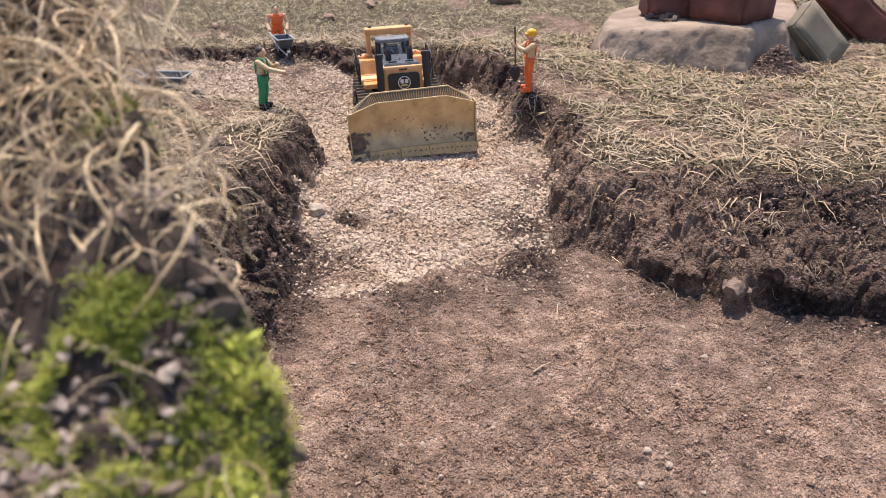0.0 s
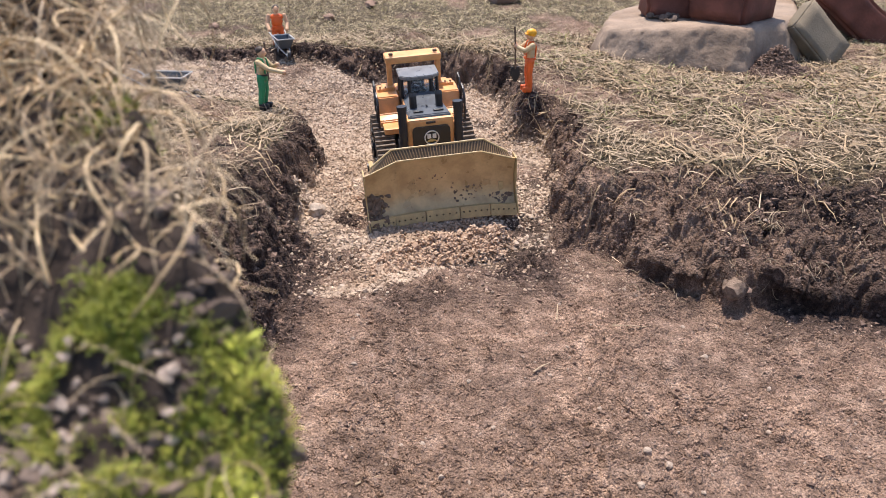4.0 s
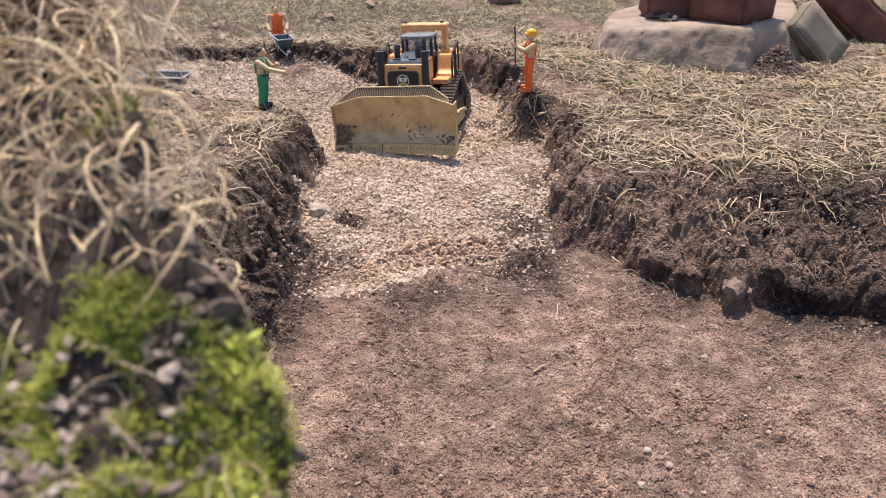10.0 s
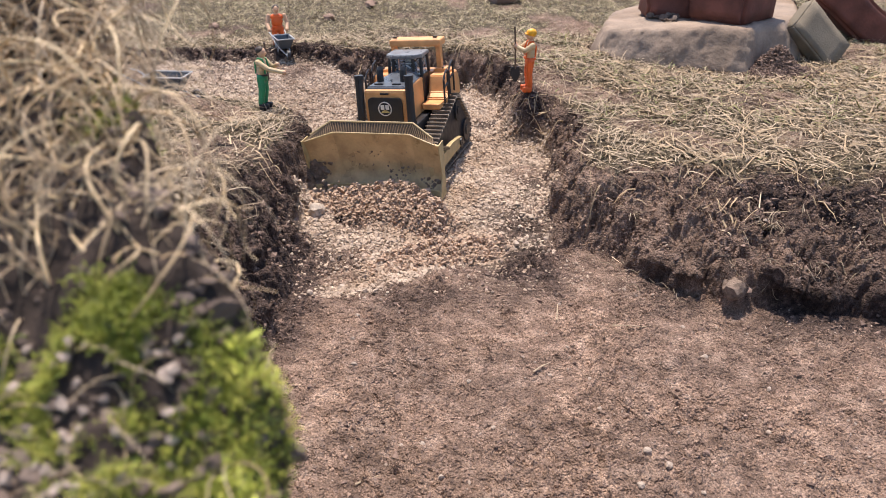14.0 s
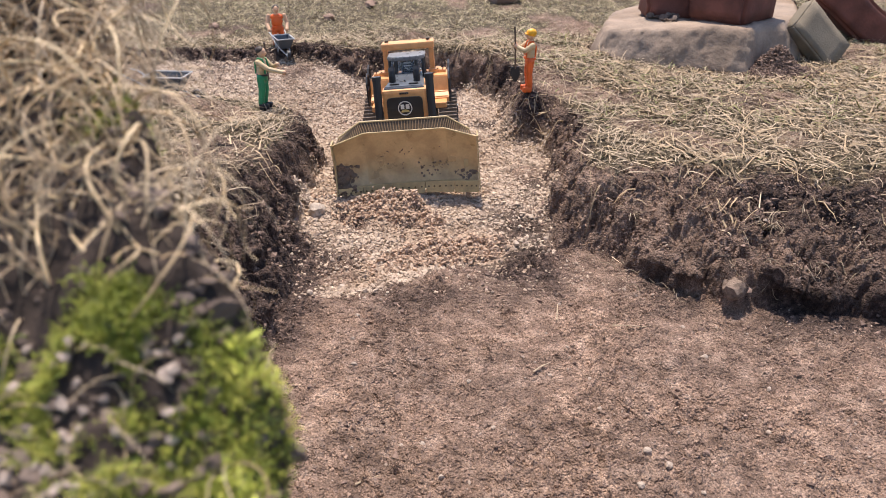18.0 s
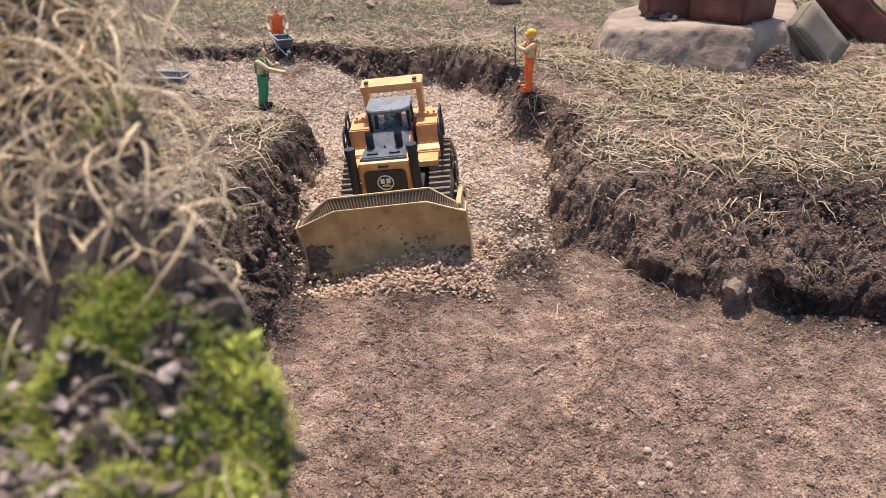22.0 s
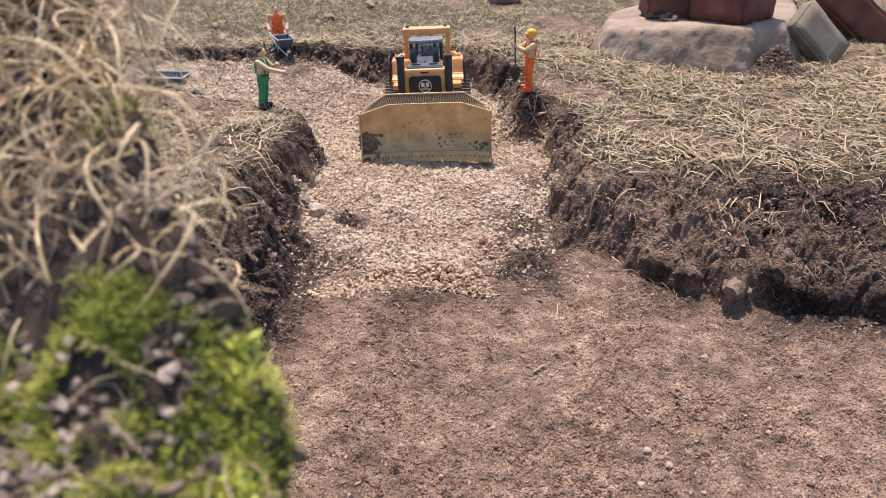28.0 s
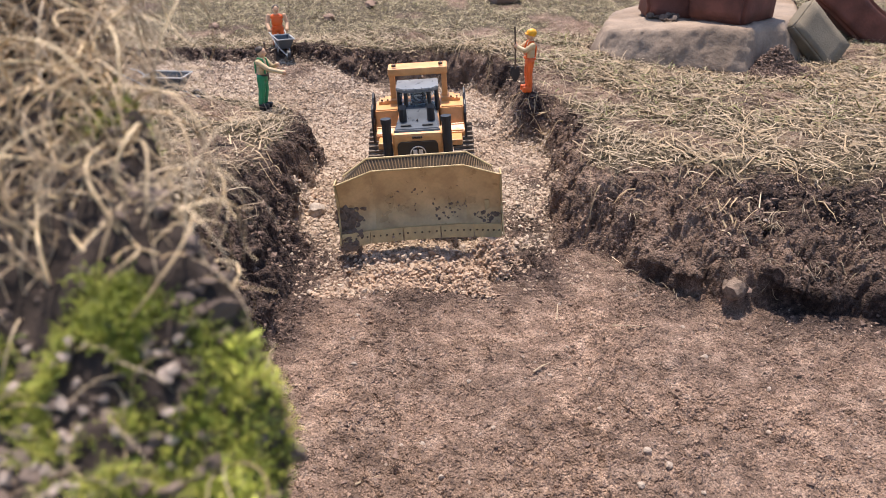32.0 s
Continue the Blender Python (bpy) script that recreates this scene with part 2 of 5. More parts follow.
# ---- the ground: bank, pit, slopes ----
PIT = [(1.6, 0.84), (0.75, 0.86), (0.55, 0.86), (0.40, 0.87), (0.30, 0.90), (0.215, 0.94), (0.200, 1.02), (0.222, 1.14),
       (0.230, 1.22), (0.20, 1.29), (0.160, 1.32), (0.150, 1.43), (0.150, 1.53), (0.115, 1.65), (0.0, 1.71), (-0.16, 1.71), (-0.31, 1.755), (-0.53, 1.755),
       (-0.75, 1.72), (-0.95, 1.62), (-0.90, 1.42), (-0.60, 1.40), (-0.42, 1.37), (-0.29, 1.30), (-0.245, 1.22),
       (-0.238, 1.12), (-0.242, 1.03), (-0.254, 0.97), (-0.272, 0.89), (-0.270, 0.78), (-0.250, 0.66), (-0.24, 0.55), (-0.25, 0.40), (-0.3, 0.05), (1.6, 0.05)]


def pit_depth(x, y):
    """How far inside (above 0) or outside the pit's edge a place lies."""
    best = np.full(x.shape, 9.0)
    inside = np.zeros(x.shape, bool)
    for (ax, ay), (bx, by) in zip(PIT, PIT[1:] + PIT[:1]):
        dx, dy = bx - ax, by - ay
        s = np.clip(((x - ax) * dx + (y - ay) * dy) / (dx * dx + dy * dy), 0, 1)
        best = np.minimum(best, np.hypot(x - ax - s * dx, y - ay - s * dy))
        with np.errstate(divide="ignore", invalid="ignore"):
            inside ^= ((ay > y) != (by > y)) & (x < dx * (y - ay) / (dy if dy else 1e-9) + ax)
    return np.where(inside, best, -best)


def gravel_edge(x):
    return 0.822 + 0.05 * step(-0.06, 0.0, x) + 0.05 * step(0.08, 0.2, x) + 0.03 * step(-0.15, -0.24, x)


def ground_zones(x, y):
    """Height, and how much of gravel, grass and dark earth (damp and painted shade), for places on the ground."""
    d = pit_depth(x, y) + 0.015 * lumps(x, y, 0.06, 3) + 0.008 * lumps(x, y, 0.02, 4)
    wide = 0.070 + 0.05 * np.exp(-((x - 0.15) / 0.08) ** 2 - ((y - 1.42) / 0.14) ** 2) + 0.045 * np.exp(-((x - 0.21) / 0.05) ** 2 - ((y - 1.06) / 0.13) ** 2) + 0.185 * step(0.2, 0.34, x) * step(1.1, 0.98, y) + 0.095 * step(-0.17, -0.24, x) * step(1.06, 0.92, y)
    s = step(-0.5, 0.5, d / wide)
    s = np.where(s < 0.5, s * 0.9, 0.45 + (s - 0.5) * 1.1)
    u = np.clip(d / wide + 0.5, 0, 1)
    foot = 0.86 + 0.07 * lumps(x, y, 0.07, 28) + 0.04 * lumps(x, y, 0.025, 29)
    cut = 0.72 * (u / foot) ** 0.9 * (u < foot) + (u >= foot) * (0.72 + 0.28 * step(foot, foot + 0.08, u))
    side = step(0.22, 0.30, x) * step(1.1, 1.0, y)
    s = s + (cut - s) * side
    floor = -0.120 + 0.029 * step(0.88, 1.12, y) + 0.012 * step(1.4, 1.7, y) + 0.045 * step(1.3, 1.6, y) * step(-0.12, -0.3, x)
    floor = floor + 0.006 * lumps(x, y, 0.17, 11)
    bank = 0.006 * lumps(x, y, 0.2, 12)
    bank = bank + 0.006 * lumps(x, y, 0.5, 13)
    z = bank + (floor - bank) * s
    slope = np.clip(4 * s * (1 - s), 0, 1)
    edge = gravel_edge(x) + 0.02 * lumps(x, y, 0.05, 5) + 0.008 * lumps(x, y, 0.015, 6)
    gravel = step(-0.015, 0.02, y - edge) * step(0.62, 0.95, s + 0.2 * lumps(x, y, 0.03, 8)) * step(-1.0, -0.7, x)
    gravel = gravel * (1 - 0.8 * step(0.35, 0.6, lumps(x, y, 0.09, 21)) * step(0.15, 0.1, np.abs(d - 0.03)) )
    grass = step(0.17, 0.03, s + 0.06 * lumps(x, y, 0.04, 9))
    grass = grass * (1 - 0.85 * step(0.35, 0.65, lumps(x, y, 0.11, 24)))
    # dark earth on the slopes and along the pit's edge
    damp_shade = np.clip(slope * 1.3 + step(0.1, 0.0, np.abs(d - 0.02)) * 0.8, 0, 1) * np.clip(0.75 + 0.5 * lumps(x, y, 0.05, 14), 0, 1)
    damp_shade = np.clip(damp_shade + 0.5 * step(0.3, 0.7, lumps(x, y, 0.07, 17)) * step(0.75, 0.85, y), 0, 1)
    damp_shade = damp_shade * (1 - 0.42 * step(0.28, 0.4, x) * step(1.1, 1.0, y))
    hole = np.exp(-((x + 0.155) ** 2 + (y - 1.005) ** 2) / 0.0004) + 0.7 * np.exp(-((x + 0.13) ** 2 + (y - 0.99) ** 2) / 0.0003)
    gravel, damp_shade, z = gravel * (1 - np.clip(hole * 1.5, 0, 1)), np.clip(damp_shade + hole, 0, 1), z - 0.012 * hole
    damp_shade = np.clip(damp_shade + 0.85 * np.exp(-((x - 0.01) / 0.17) ** 2 - ((y - 0.795 - 0.2 * x) / 0.04) ** 2) * np.clip(0.6 + 0.8 * lumps(x, y, 0.03, 62), 0, 1), 0, 1)
    # damp and toe shadow under the right bank, both put into the colour
    damp_shade = np.clip(damp_shade + 0.7 * step(0.30, 0.45, x) * step(0.95, 0.85, y) * np.exp(-((d - wide * 0.5) / 0.045) ** 2), 0, 1)
    mixed = np.exp(-((x - 0.14) / 0.07) ** 2 - ((y - 0.97) / 0.17) ** 2) * np.clip(0.75 + 0.8 * lumps(x, y, 0.035, 68), 0, 1)
    gravel, damp_shade = gravel * (1 - 0.85 * mixed), np.clip(damp_shade + 0.8 * mixed, 0, 1)
    damp_shade = np.clip(damp_shade + 0.8 * np.exp(-((x - 0.092) / 0.035) ** 2 - ((y - 0.872) / 0.022) ** 2), 0, 1)
    mud = step(0.060, 0.100, x + 0.02 * lumps(x, y, 0.03, 96)) * step(1.04, 0.96, y) * step(0.79, 0.86, y) * np.clip(0.85 + 0.4 * lumps(x, y, 0.025, 97), 0, 1)
    gravel, damp_shade = gravel * (1 - 0.85 * mud), np.clip(damp_shade + 0.6 * mud, 0, 1)
    # shade on the west slope, painted in with the dark earth colour
    west_shade = step(-0.145, -0.195, x + 0.012 * lumps(x, y, 0.03, 69)) * step(0.60, 0.70, y) * step(1.0, 0.92, y)
    gravel, damp_shade = gravel * (1 - west_shade), np.clip(damp_shade + 0.85 * west_shade, 0, 1)
    damp_shade = damp_shade * (1 - 0.75 * step(0.14, 0.2, x) * step(0.46, 0.30, x) * step(1.20, 1.05, y))
    foot_soil = step(0.22, 0.30, x) * step(1.0, 0.9, y) * step(wide * 0.5 + 0.10, wide * 0.5, d) * step(wide * 0.3, wide * 0.5, d)
    damp_shade = np.clip(damp_shade + 0.6 * foot_soil * np.clip(0.8 + 0.6 * lumps(x, y, 0.05, 70), 0, 1), 0, 1)
    rear = step(1.50, 1.64, y + 0.03 * lumps(x, y, 0.06, 84)) * step(0.0, -0.16, x) * np.clip(0.55 + 0.7 * lumps(x, y, 0.04, 85), 0, 1)
    gravel, damp_shade = gravel * (1 - 0.75 * rear), np.clip(damp_shade + 0.7 * rear, 0, 1)
    rough = 1 - 0.7 * gravel
    wx, wy = x + 0.006 * lumps(x, y, 0.024, 63), y + 0.006 * lumps(x, y, 0.024, 64)
    calm = 0.55 + 0.55 * step(-0.3, 0.5, lumps(x, y, 0.11, 65))
    small = 0.0024 * (1 - 2 * np.abs(lumps(wx, wy, 0.017, 16))) + 0.0026 * (1 - 2 * np.abs(lumps(wx, wy, 0.009, 18))) + 0.0022 * lumps(wx, wy, 0.0055, 36)
    small = small + 0.0030 * step(0.3, 0.85, lumps(wx, wy, 0.014, 27)) - 0.0020 * step(0.4, 0.9, lumps(wx, wy, 0.017, 26)) + 0.0028 * step(0.3, 0.6, lumps(wx, wy, 0.0075, 66))
    z = z + (0.0016 * lumps(x, y, 0.05, 15) + 0.6 * small * calm + 0.003 * lumps(x, y, 0.04, 38)) * rough
    z = z + slope * (0.008 * lumps(wx, wy, 0.035, 19) + 0.008 * (1 - 2 * np.abs(lumps(wx, wy, 0.017, 20))) + 0.006 * np.abs(lumps(wx, wy, 0.008, 30)))
    z = z + gravel * (0.0025 * lumps(x, y, 0.03, 22) + 0.0025 * lumps(x, y + 0.3 * x, 0.012, 23))
    ledge = -0.030 * side * step(0.30, 1.0, u / foot) * (u < foot + 0.02) * step(-0.6, 0.3, lumps(x, x * 0, 0.09, 67))
    z = z - 0.017 * np.exp(-((x + 0.15) / 0.06) ** 2 - ((y - 0.855) / 0.05) ** 2) * step(0.5, 0.9, s)
    w = np.exp(-((x - 0.178) ** 2 + (y - 1.36) ** 2) / 0.0022)
    z = z * (1 - w) + 0.006 * w
    return z, gravel, grass, damp_shade, s, ledge


def clods(x, y, cell, seed, low=0.25, high=0.5, share=0.6):
    """Heights of round clods strewn over the ground, in parts of the cell's size."""
    ix, iy = np.floor(x / cell), np.floor(y / cell)
    best = np.zeros(x.shape)
    for ox in (-1, 0, 1):
        for oy in (-1, 0, 1):
            jx, jy = ix + ox, iy + oy
            a, b, c, d = (lattice(jx, jy, seed + 100 * k) for k in range(4))
            r = (low + (high - low) * c * c) * (d < share)
            px, py = (jx + a) * cell - x, (jy + b) * cell - y
            q = (px * px * (0.7 + 0.6 * b) + py * py * (1.3 - 0.6 * b)) / (cell * cell)
            best = np.maximum(best, np.sqrt(np.clip(r * r - q, 0, None)))
    return best * cell


def relief(x, y, gravel, grass, s):
    """Clods and crumbs that stand out of the ground: on the trodden floor, and larger ones on the dug slopes."""
    wx, wy = x + 0.0022 * lumps(x, y, 0.006, 71), y + 0.0022 * lumps(x, y, 0.006, 72)
    slope = np.clip(4 * s * (1 - s) * 1.4, 0, 1)
    tame = 1 - 0.75 * np.exp(-((x - 0.30) / 0.11) ** 2 - ((y - 0.645) / 0.05) ** 2) - 0.5 * np.exp(-((x - 0.52) / 0.10) ** 2 - ((y - 0.60) / 0.07) ** 2)
    loose = np.clip(0.25 + 1.1 * step(-0.35, 0.5, lumps(x, y, 0.075, 73) + 0.5 * lumps(x, y, 0.03, 74)), 0, 1) * np.clip(tame, 0, 1)
    bare = (1 - gravel) * (1 - grass)
    h = bare * (0.25 + 0.75 * loose) * (clods(wx, wy, 0.0085, 75, 0.18, 0.46, 0.7) * 1.15 + clods(wx, wy, 0.0042, 76, 0.2, 0.5, 0.75) * 1.1)
    h = h + bare * loose * (clods(wx, wy, 0.017, 77, 0.12, 0.38, 0.5) * 1.0 + 0.0040 * (1 - 2 * np.abs(lumps(wx, wy, 0.021, 78))))
    h = h + slope * (clods(wx, wy, 0.030, 79, 0.2, 0.5, 0.45) * 0.5 + clods(wx, wy, 0.013, 80, 0.2, 0.5, 0.6) * 0.7 + clods(wx, wy, 0.006, 82, 0.2, 0.55, 0.7) * 0.8)
    h = h + slope * (0.006 * lumps(wx, wy, 0.025, 81) + 0.003 * (1 - 2 * np.abs(lumps(wx, wy, 0.010, 83))))
    return h


def axis_steps(lo, hi, fine, far, turn=None, then=None):
    """Places along an axis, fine from lo to hi (from turn on by the step then) and ever wider outside."""
    mid = np.arange(lo, hi + fine / 2, fine) if turn is None else np.concatenate([np.arange(lo, turn, fine), np.arange(turn, hi, then)])
    out, at, d = [], 0.0, then or fine
    while at < far:
        d *= 1.22
        at += d
        out.append(at)
    out = np.array(out)
    return np.concatenate([(mid[0] - out)[::-1], mid, mid[-1] + out])


def make_ground():
    xs = axis_steps(-0.95, 1.12, 0.0042, 300.0)
    xs = np.concatenate([xs[xs < -0.32], np.arange(-0.32, 0.70, 0.0016), xs[xs > 0.70]])
    ys = axis_steps(0.40, 1.80, 0.0014, 300.0, 0.95, 0.0028)
    X, Y = np.meshgrid(xs, ys)
    z, gravel, grass, damp_shade, s, ledge = ground_zones(X, Y)
    far = step(3, 30, np.hypot(X, Y))
    z = z * (1 - far) * np.where(np.hypot(X, Y) > 400, 0, 1)
    high = relief(X, Y, gravel, grass, s) * (1 - far)
    gy, gx = np.gradient(-0.118 * s, ys, xs)
    lean = np.sqrt(1 + gx * gx + gy * gy)
    X, Y, z = X - high * gx / lean, Y + ledge - high * gy / lean, z + high / lean
    n, k = len(xs), len(ys)
    idx = np.arange(n * k).reshape(k, n)
    faces = np.stack([idx[:-1, :-1], idx[:-1, 1:], idx[1:, 1:], idx[1:, :-1]], -1).reshape(-1, 4)
    me = quick_mesh("ground", np.stack([X.ravel(), Y.ravel(), z.ravel()], -1), faces)
    for name, v in (("gravel", gravel), ("grass", grass), ("damp_shade", damp_shade)):
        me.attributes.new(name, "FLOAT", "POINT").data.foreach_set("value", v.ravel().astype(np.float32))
    me.polygons.foreach_set("use_smooth", np.ones(len(faces), bool))
    me.materials.append(EARTH)
    tagged(new("ground", me), "brown earth with a dug pit and dry grass banks", "ground", kind="structure")


make_ground()


# ---- loose stuff on the ground ----
ICO = bmesh.new()
bmesh.ops.create_icosphere(ICO, subdivisions=1, radius=1.0)
ICO_V = np.array([v.co[:] for v in ICO.verts])
ICO_F = np.array([[v.index for v in f.verts] for f in ICO.faces])
ICO.free()


OCT_V = np.array([(1, 0, 0), (-1, 0, 0), (0, 1, 0), (0, -1, 0), (0, 0, 1), (0, 0, -1)], float)
OCT_F = np.array([(0, 2, 4), (2, 1, 4), (1, 3, 4), (3, 0, 4), (2, 0, 5), (1, 2, 5), (3, 1, 5), (0, 3, 5)])


def stones(x, y, size, sink=0.25, jag=0.28, flat=0.8, rng=RNG, lift=None, plain=False):
    """Vertices and faces of many small jagged stones lying on the ground; plain ones have eight faces."""
    z = lift
    if lift is None:
        z, *_, ledge = ground_zones(x, y)
        y = y + ledge
    n = len(x)
    base, faces = (OCT_V * 1.2, OCT_F) if plain else (ICO_V, ICO_F)
    k = len(base)
    turn = np.linalg.qr(rng.normal(0, 1, (n, 3, 3)))[0]
    v = base[None] * (1 + rng.uniform(-jag, jag, (n, k, 1))) * rng.uniform(0.55, 1.35, (n, 1, 3)) * size[:, None, None]
    v = np.einsum("nki,nij->nkj", v, turn) * (1, 1, flat)
    v = v + np.stack([x, y, z + size * (1 - 2 * sink) * 0.6], -1)[:, None]
    flip = np.linalg.det(turn) < 0
    f = np.where(flip[:, None, None], faces[None][..., ::-1], faces[None]) + k * np.arange(n)[:, None, None]
    return v.reshape(-1, 3), f.reshape(-1, 3)


def blades(x, y, length, width, lean, rng=RNG, sections=4, z=None, curl=1.0, drape=False):
    """Vertices and faces of many thin bent grass blades."""
    n = len(x)
    z = ground_zones(x, y)[0] if z is None else z
    a = rng.uniform(0, 6.283, n)
    bend = rng.normal(0, 1.2, n) * curl
    s = np.linspace(0, 1, sections + 1)[None]
    ang = a[:, None] + bend[:, None] * s
    dx, dy = np.cumsum(np.cos(ang), 1) / (sections + 1), np.cumsum(np.sin(ang), 1) / (sections + 1)
    rise = np.sin(lean)[:, None] * s * (1 - 0.55 * s * rng.uniform(0.3, 1.6, (n, 1)))
    px = x[:, None] + dx * (length * np.cos(lean))[:, None]
    py = y[:, None] + dy * (length * np.cos(lean))[:, None]
    pz = (ground_zones(px, py)[0] + 0.004 if drape else z[:, None] + 0.001) + rise * length[:, None]
    w = width[:, None] * (1 - 0.75 * s) / 2
    ox, oy = -np.sin(ang) * w, np.cos(ang) * w
    oz = w * rng.uniform(-0.8, 0.8, (n, 1))
    v = np.stack([np.stack([px - ox, py - oy, pz - oz], -1), np.stack([px + ox, py + oy, pz + oz], -1)], 2)
    m = 2 * (sections + 1)
    q = np.array([[2 * i, 2 * i + 1, 2 * i + 3, 2 * i + 2] for i in range(sections)])
    f = q[None] + m * np.arange(n)[:, None, None]
    return v.reshape(-1, 3), f.reshape(-1, 4)


def spread(n, x0, x1, y0, y1, keep, rng=RNG):
    """Random places where keep(gravel, grass, dark earth, s) is larger than a random number."""
    x, y = rng.uniform(x0, x1, n), rng.uniform(y0, y1, n)
    _, g, gr, da, s, _ = ground_zones(x, y)
    ok = keep(g, gr, da, s) > rng.uniform(0, 1, n)
    return x[ok], y[ok]


def scatter():
    """Loose stones, soil and grass over the ground."""
    x, y = spread(170000, -0.9, 0.3, 0.78, 1.78, lambda g, gr, da, s: g)
    v, f = stones(x, y, RNG.uniform(0.0010, 0.0022, len(x)) * RNG.choice([0.8, 1, 1, 1.2, 1.5, 1.9], len(x)), 0.25, 0.42, plain=True)
    stuff("gravel", v, f, GRAVEL, "pale beige crushed gravel spread over the pit floor", "gravel")
    x, y = spread(22000, -0.9, 0.3, 0.80, 1.76, lambda g, gr, da, s: g * 0.8)
    v, f = stones(x, y, RNG.gamma(1.4, 0.0006, len(x)) + 0.0014, 0.3, 0.5)
    stuff("coarse_gravel", v, f, GRAVEL, "coarser pale gravel stones lying among the fine gravel", "gravel")
    x, y = spread(330000, -0.62, 0.85, 0.40, 1.25, lambda g, gr, da, s: np.where(s < 0.95, 0.55, 0.45) * (1 - gr) * (1 - g) * (1 - 0.75 * da))
    keep = lumps(x, y, 0.03, 51) + 0.8 * lumps(x, y, 0.011, 52) > -0.15
    x, y = x[keep], y[keep]
    v, f = stones(x, y, np.minimum(RNG.gamma(1.1, 0.00050, len(x)) + 0.0005, 0.0019), 0.42, 0.5, plain=True)
    stuff("soil_crumbs", v, f, CRUMB, "loose dark brown soil crumbs on floor and slopes", "soil")
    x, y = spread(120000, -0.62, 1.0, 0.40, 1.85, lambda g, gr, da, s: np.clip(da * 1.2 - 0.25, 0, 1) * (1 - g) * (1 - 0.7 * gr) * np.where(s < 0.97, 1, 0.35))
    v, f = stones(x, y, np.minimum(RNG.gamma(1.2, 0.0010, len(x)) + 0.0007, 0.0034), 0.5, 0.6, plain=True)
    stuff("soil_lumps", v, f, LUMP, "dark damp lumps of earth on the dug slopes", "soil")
    x, y = spread(15000, -0.35, 0.85, 0.40, 1.0, lambda g, gr, da, s: (1 - gr) * (1 - g) * np.where(s < 0.9, 0.7, 0.6))
    keep = lumps(x, y, 0.06, 94) + 0.7 * lumps(x, y, 0.018, 95) > RNG.uniform(-0.1, 0.7, len(x))
    x, y = x[keep], y[keep]
    v, f = stones(x, y, np.minimum(RNG.gamma(1.3, 0.0008, len(x)) + 0.0008, 0.0032), 0.5, 0.75, 0.7)
    stuff("soil_clods", v, f, LUMP, "dark brown broken clods strewn over the trodden soil", "soil")
    x, y = spread(3000, -0.5, 0.6, 0.4, 1.2, lambda g, gr, da, s: (1 - gr) * (1 - g) * 0.4)
    v, f = stones(x, y, RNG.gamma(2.0, 0.0004, len(x)) + 0.0005, 0.3)
    stuff("grit", v, f, STONE, "scattered pale grit and small stone chips", "grit")
    # gravel bits trodden into the soil round the gravel bed
    x, y = spread(9000, -0.30, 0.26, 0.80, 1.25, lambda g, gr, da, s: (1 - gr) * (1 - g) * 0.30 * (s > 0.8))
    v, f = stones(x, y, RNG.uniform(0.0012, 0.0026, len(x)), 0.3)
    stuff("stray_gravel", v, f, GRAVEL, "stray pale gravel bits pressed into dark soil", "gravel")
    # straw over the banks, near and far
    x, y = spread(48000, -0.95, 1.15, 0.85, 1.9, lambda g, gr, da, s: gr + np.where(s < 0.6, 0.05, 0.02) * (s < 0.96))
    n = len(x)
    v, f = blades(x, y, RNG.uniform(0.012, 0.055, n), RNG.uniform(0.0007, 0.0023, n), np.abs(RNG.normal(0.12, 0.3, n)).clip(0, 1.3), curl=0.4)
    stuff("dry_grass", v, f, STRAW, "flattened dry straw-coloured grass covering the banks", "grass")
    x, y = spread(12500, -0.6, 1.15, 0.86, 1.75, lambda g, gr, da, s: (gr + 0.45 * (s < 0.4)) * (s < 0.55))
    keep = lumps(x, y, 0.07, 91) + 0.6 * lumps(x, y, 0.025, 92) > RNG.uniform(-0.6, 0.9, len(x)) + 0.45 * (x < -0.2)
    x, y = x[keep], y[keep]
    n = len(x)
    v, f = blades(x, y, RNG.uniform(0.02, 0.075, n), RNG.uniform(0.0014, 0.0034, n), np.abs(RNG.normal(0.08, 0.2, n)).clip(0, 0.9), curl=0.35, drape=True)
    stuff("long_dry_grass", v, f, PALE_STRAW, "long pale flattened grass blades matted on the banks", "grass")
    x, y = spread(64000, -1.9, 1.9, 1.62, 3.1, lambda g, gr, da, s: gr)
    n = len(x)
    v, f = blades(x, y, RNG.uniform(0.012, 0.034, n), RNG.uniform(0.0008, 0.0018, n), np.abs(RNG.normal(0.2, 0.3, n)).clip(0, 1.3), curl=0.4, sections=3)
    stuff("dry_field_grass", v, f, FIELD_STRAW, "dry yellowed grass of the field beyond the pit", "grass")
    x, y = spread(9000, -1.7, 1.7, 0.95, 3.0, lambda g, gr, da, s: gr * 0.8)
    n = len(x)
    v, f = blades(x, y, RNG.uniform(0.012, 0.035, n), RNG.uniform(0.0008, 0.002, n), np.abs(RNG.normal(0.3, 0.35, n)).clip(0, 1.3))
    x, y = spread(2600, 0.15, 1.2, 1.15, 1.95, lambda g, gr, da, s: gr * 0.8)
    m = len(x)
    w, h = blades(x, y, RNG.uniform(0.018, 0.05, m), RNG.uniform(0.0012, 0.003, m), np.abs(RNG.normal(0.3, 0.3, m)).clip(0, 1.3), curl=0.5)
    v, f = np.concatenate([v, w]), np.concatenate([f, h + len(v)])
    stuff("green_grass", v, f, GREEN_BLADE, "sparse green blades among the dry grass", "grass")


scatter()


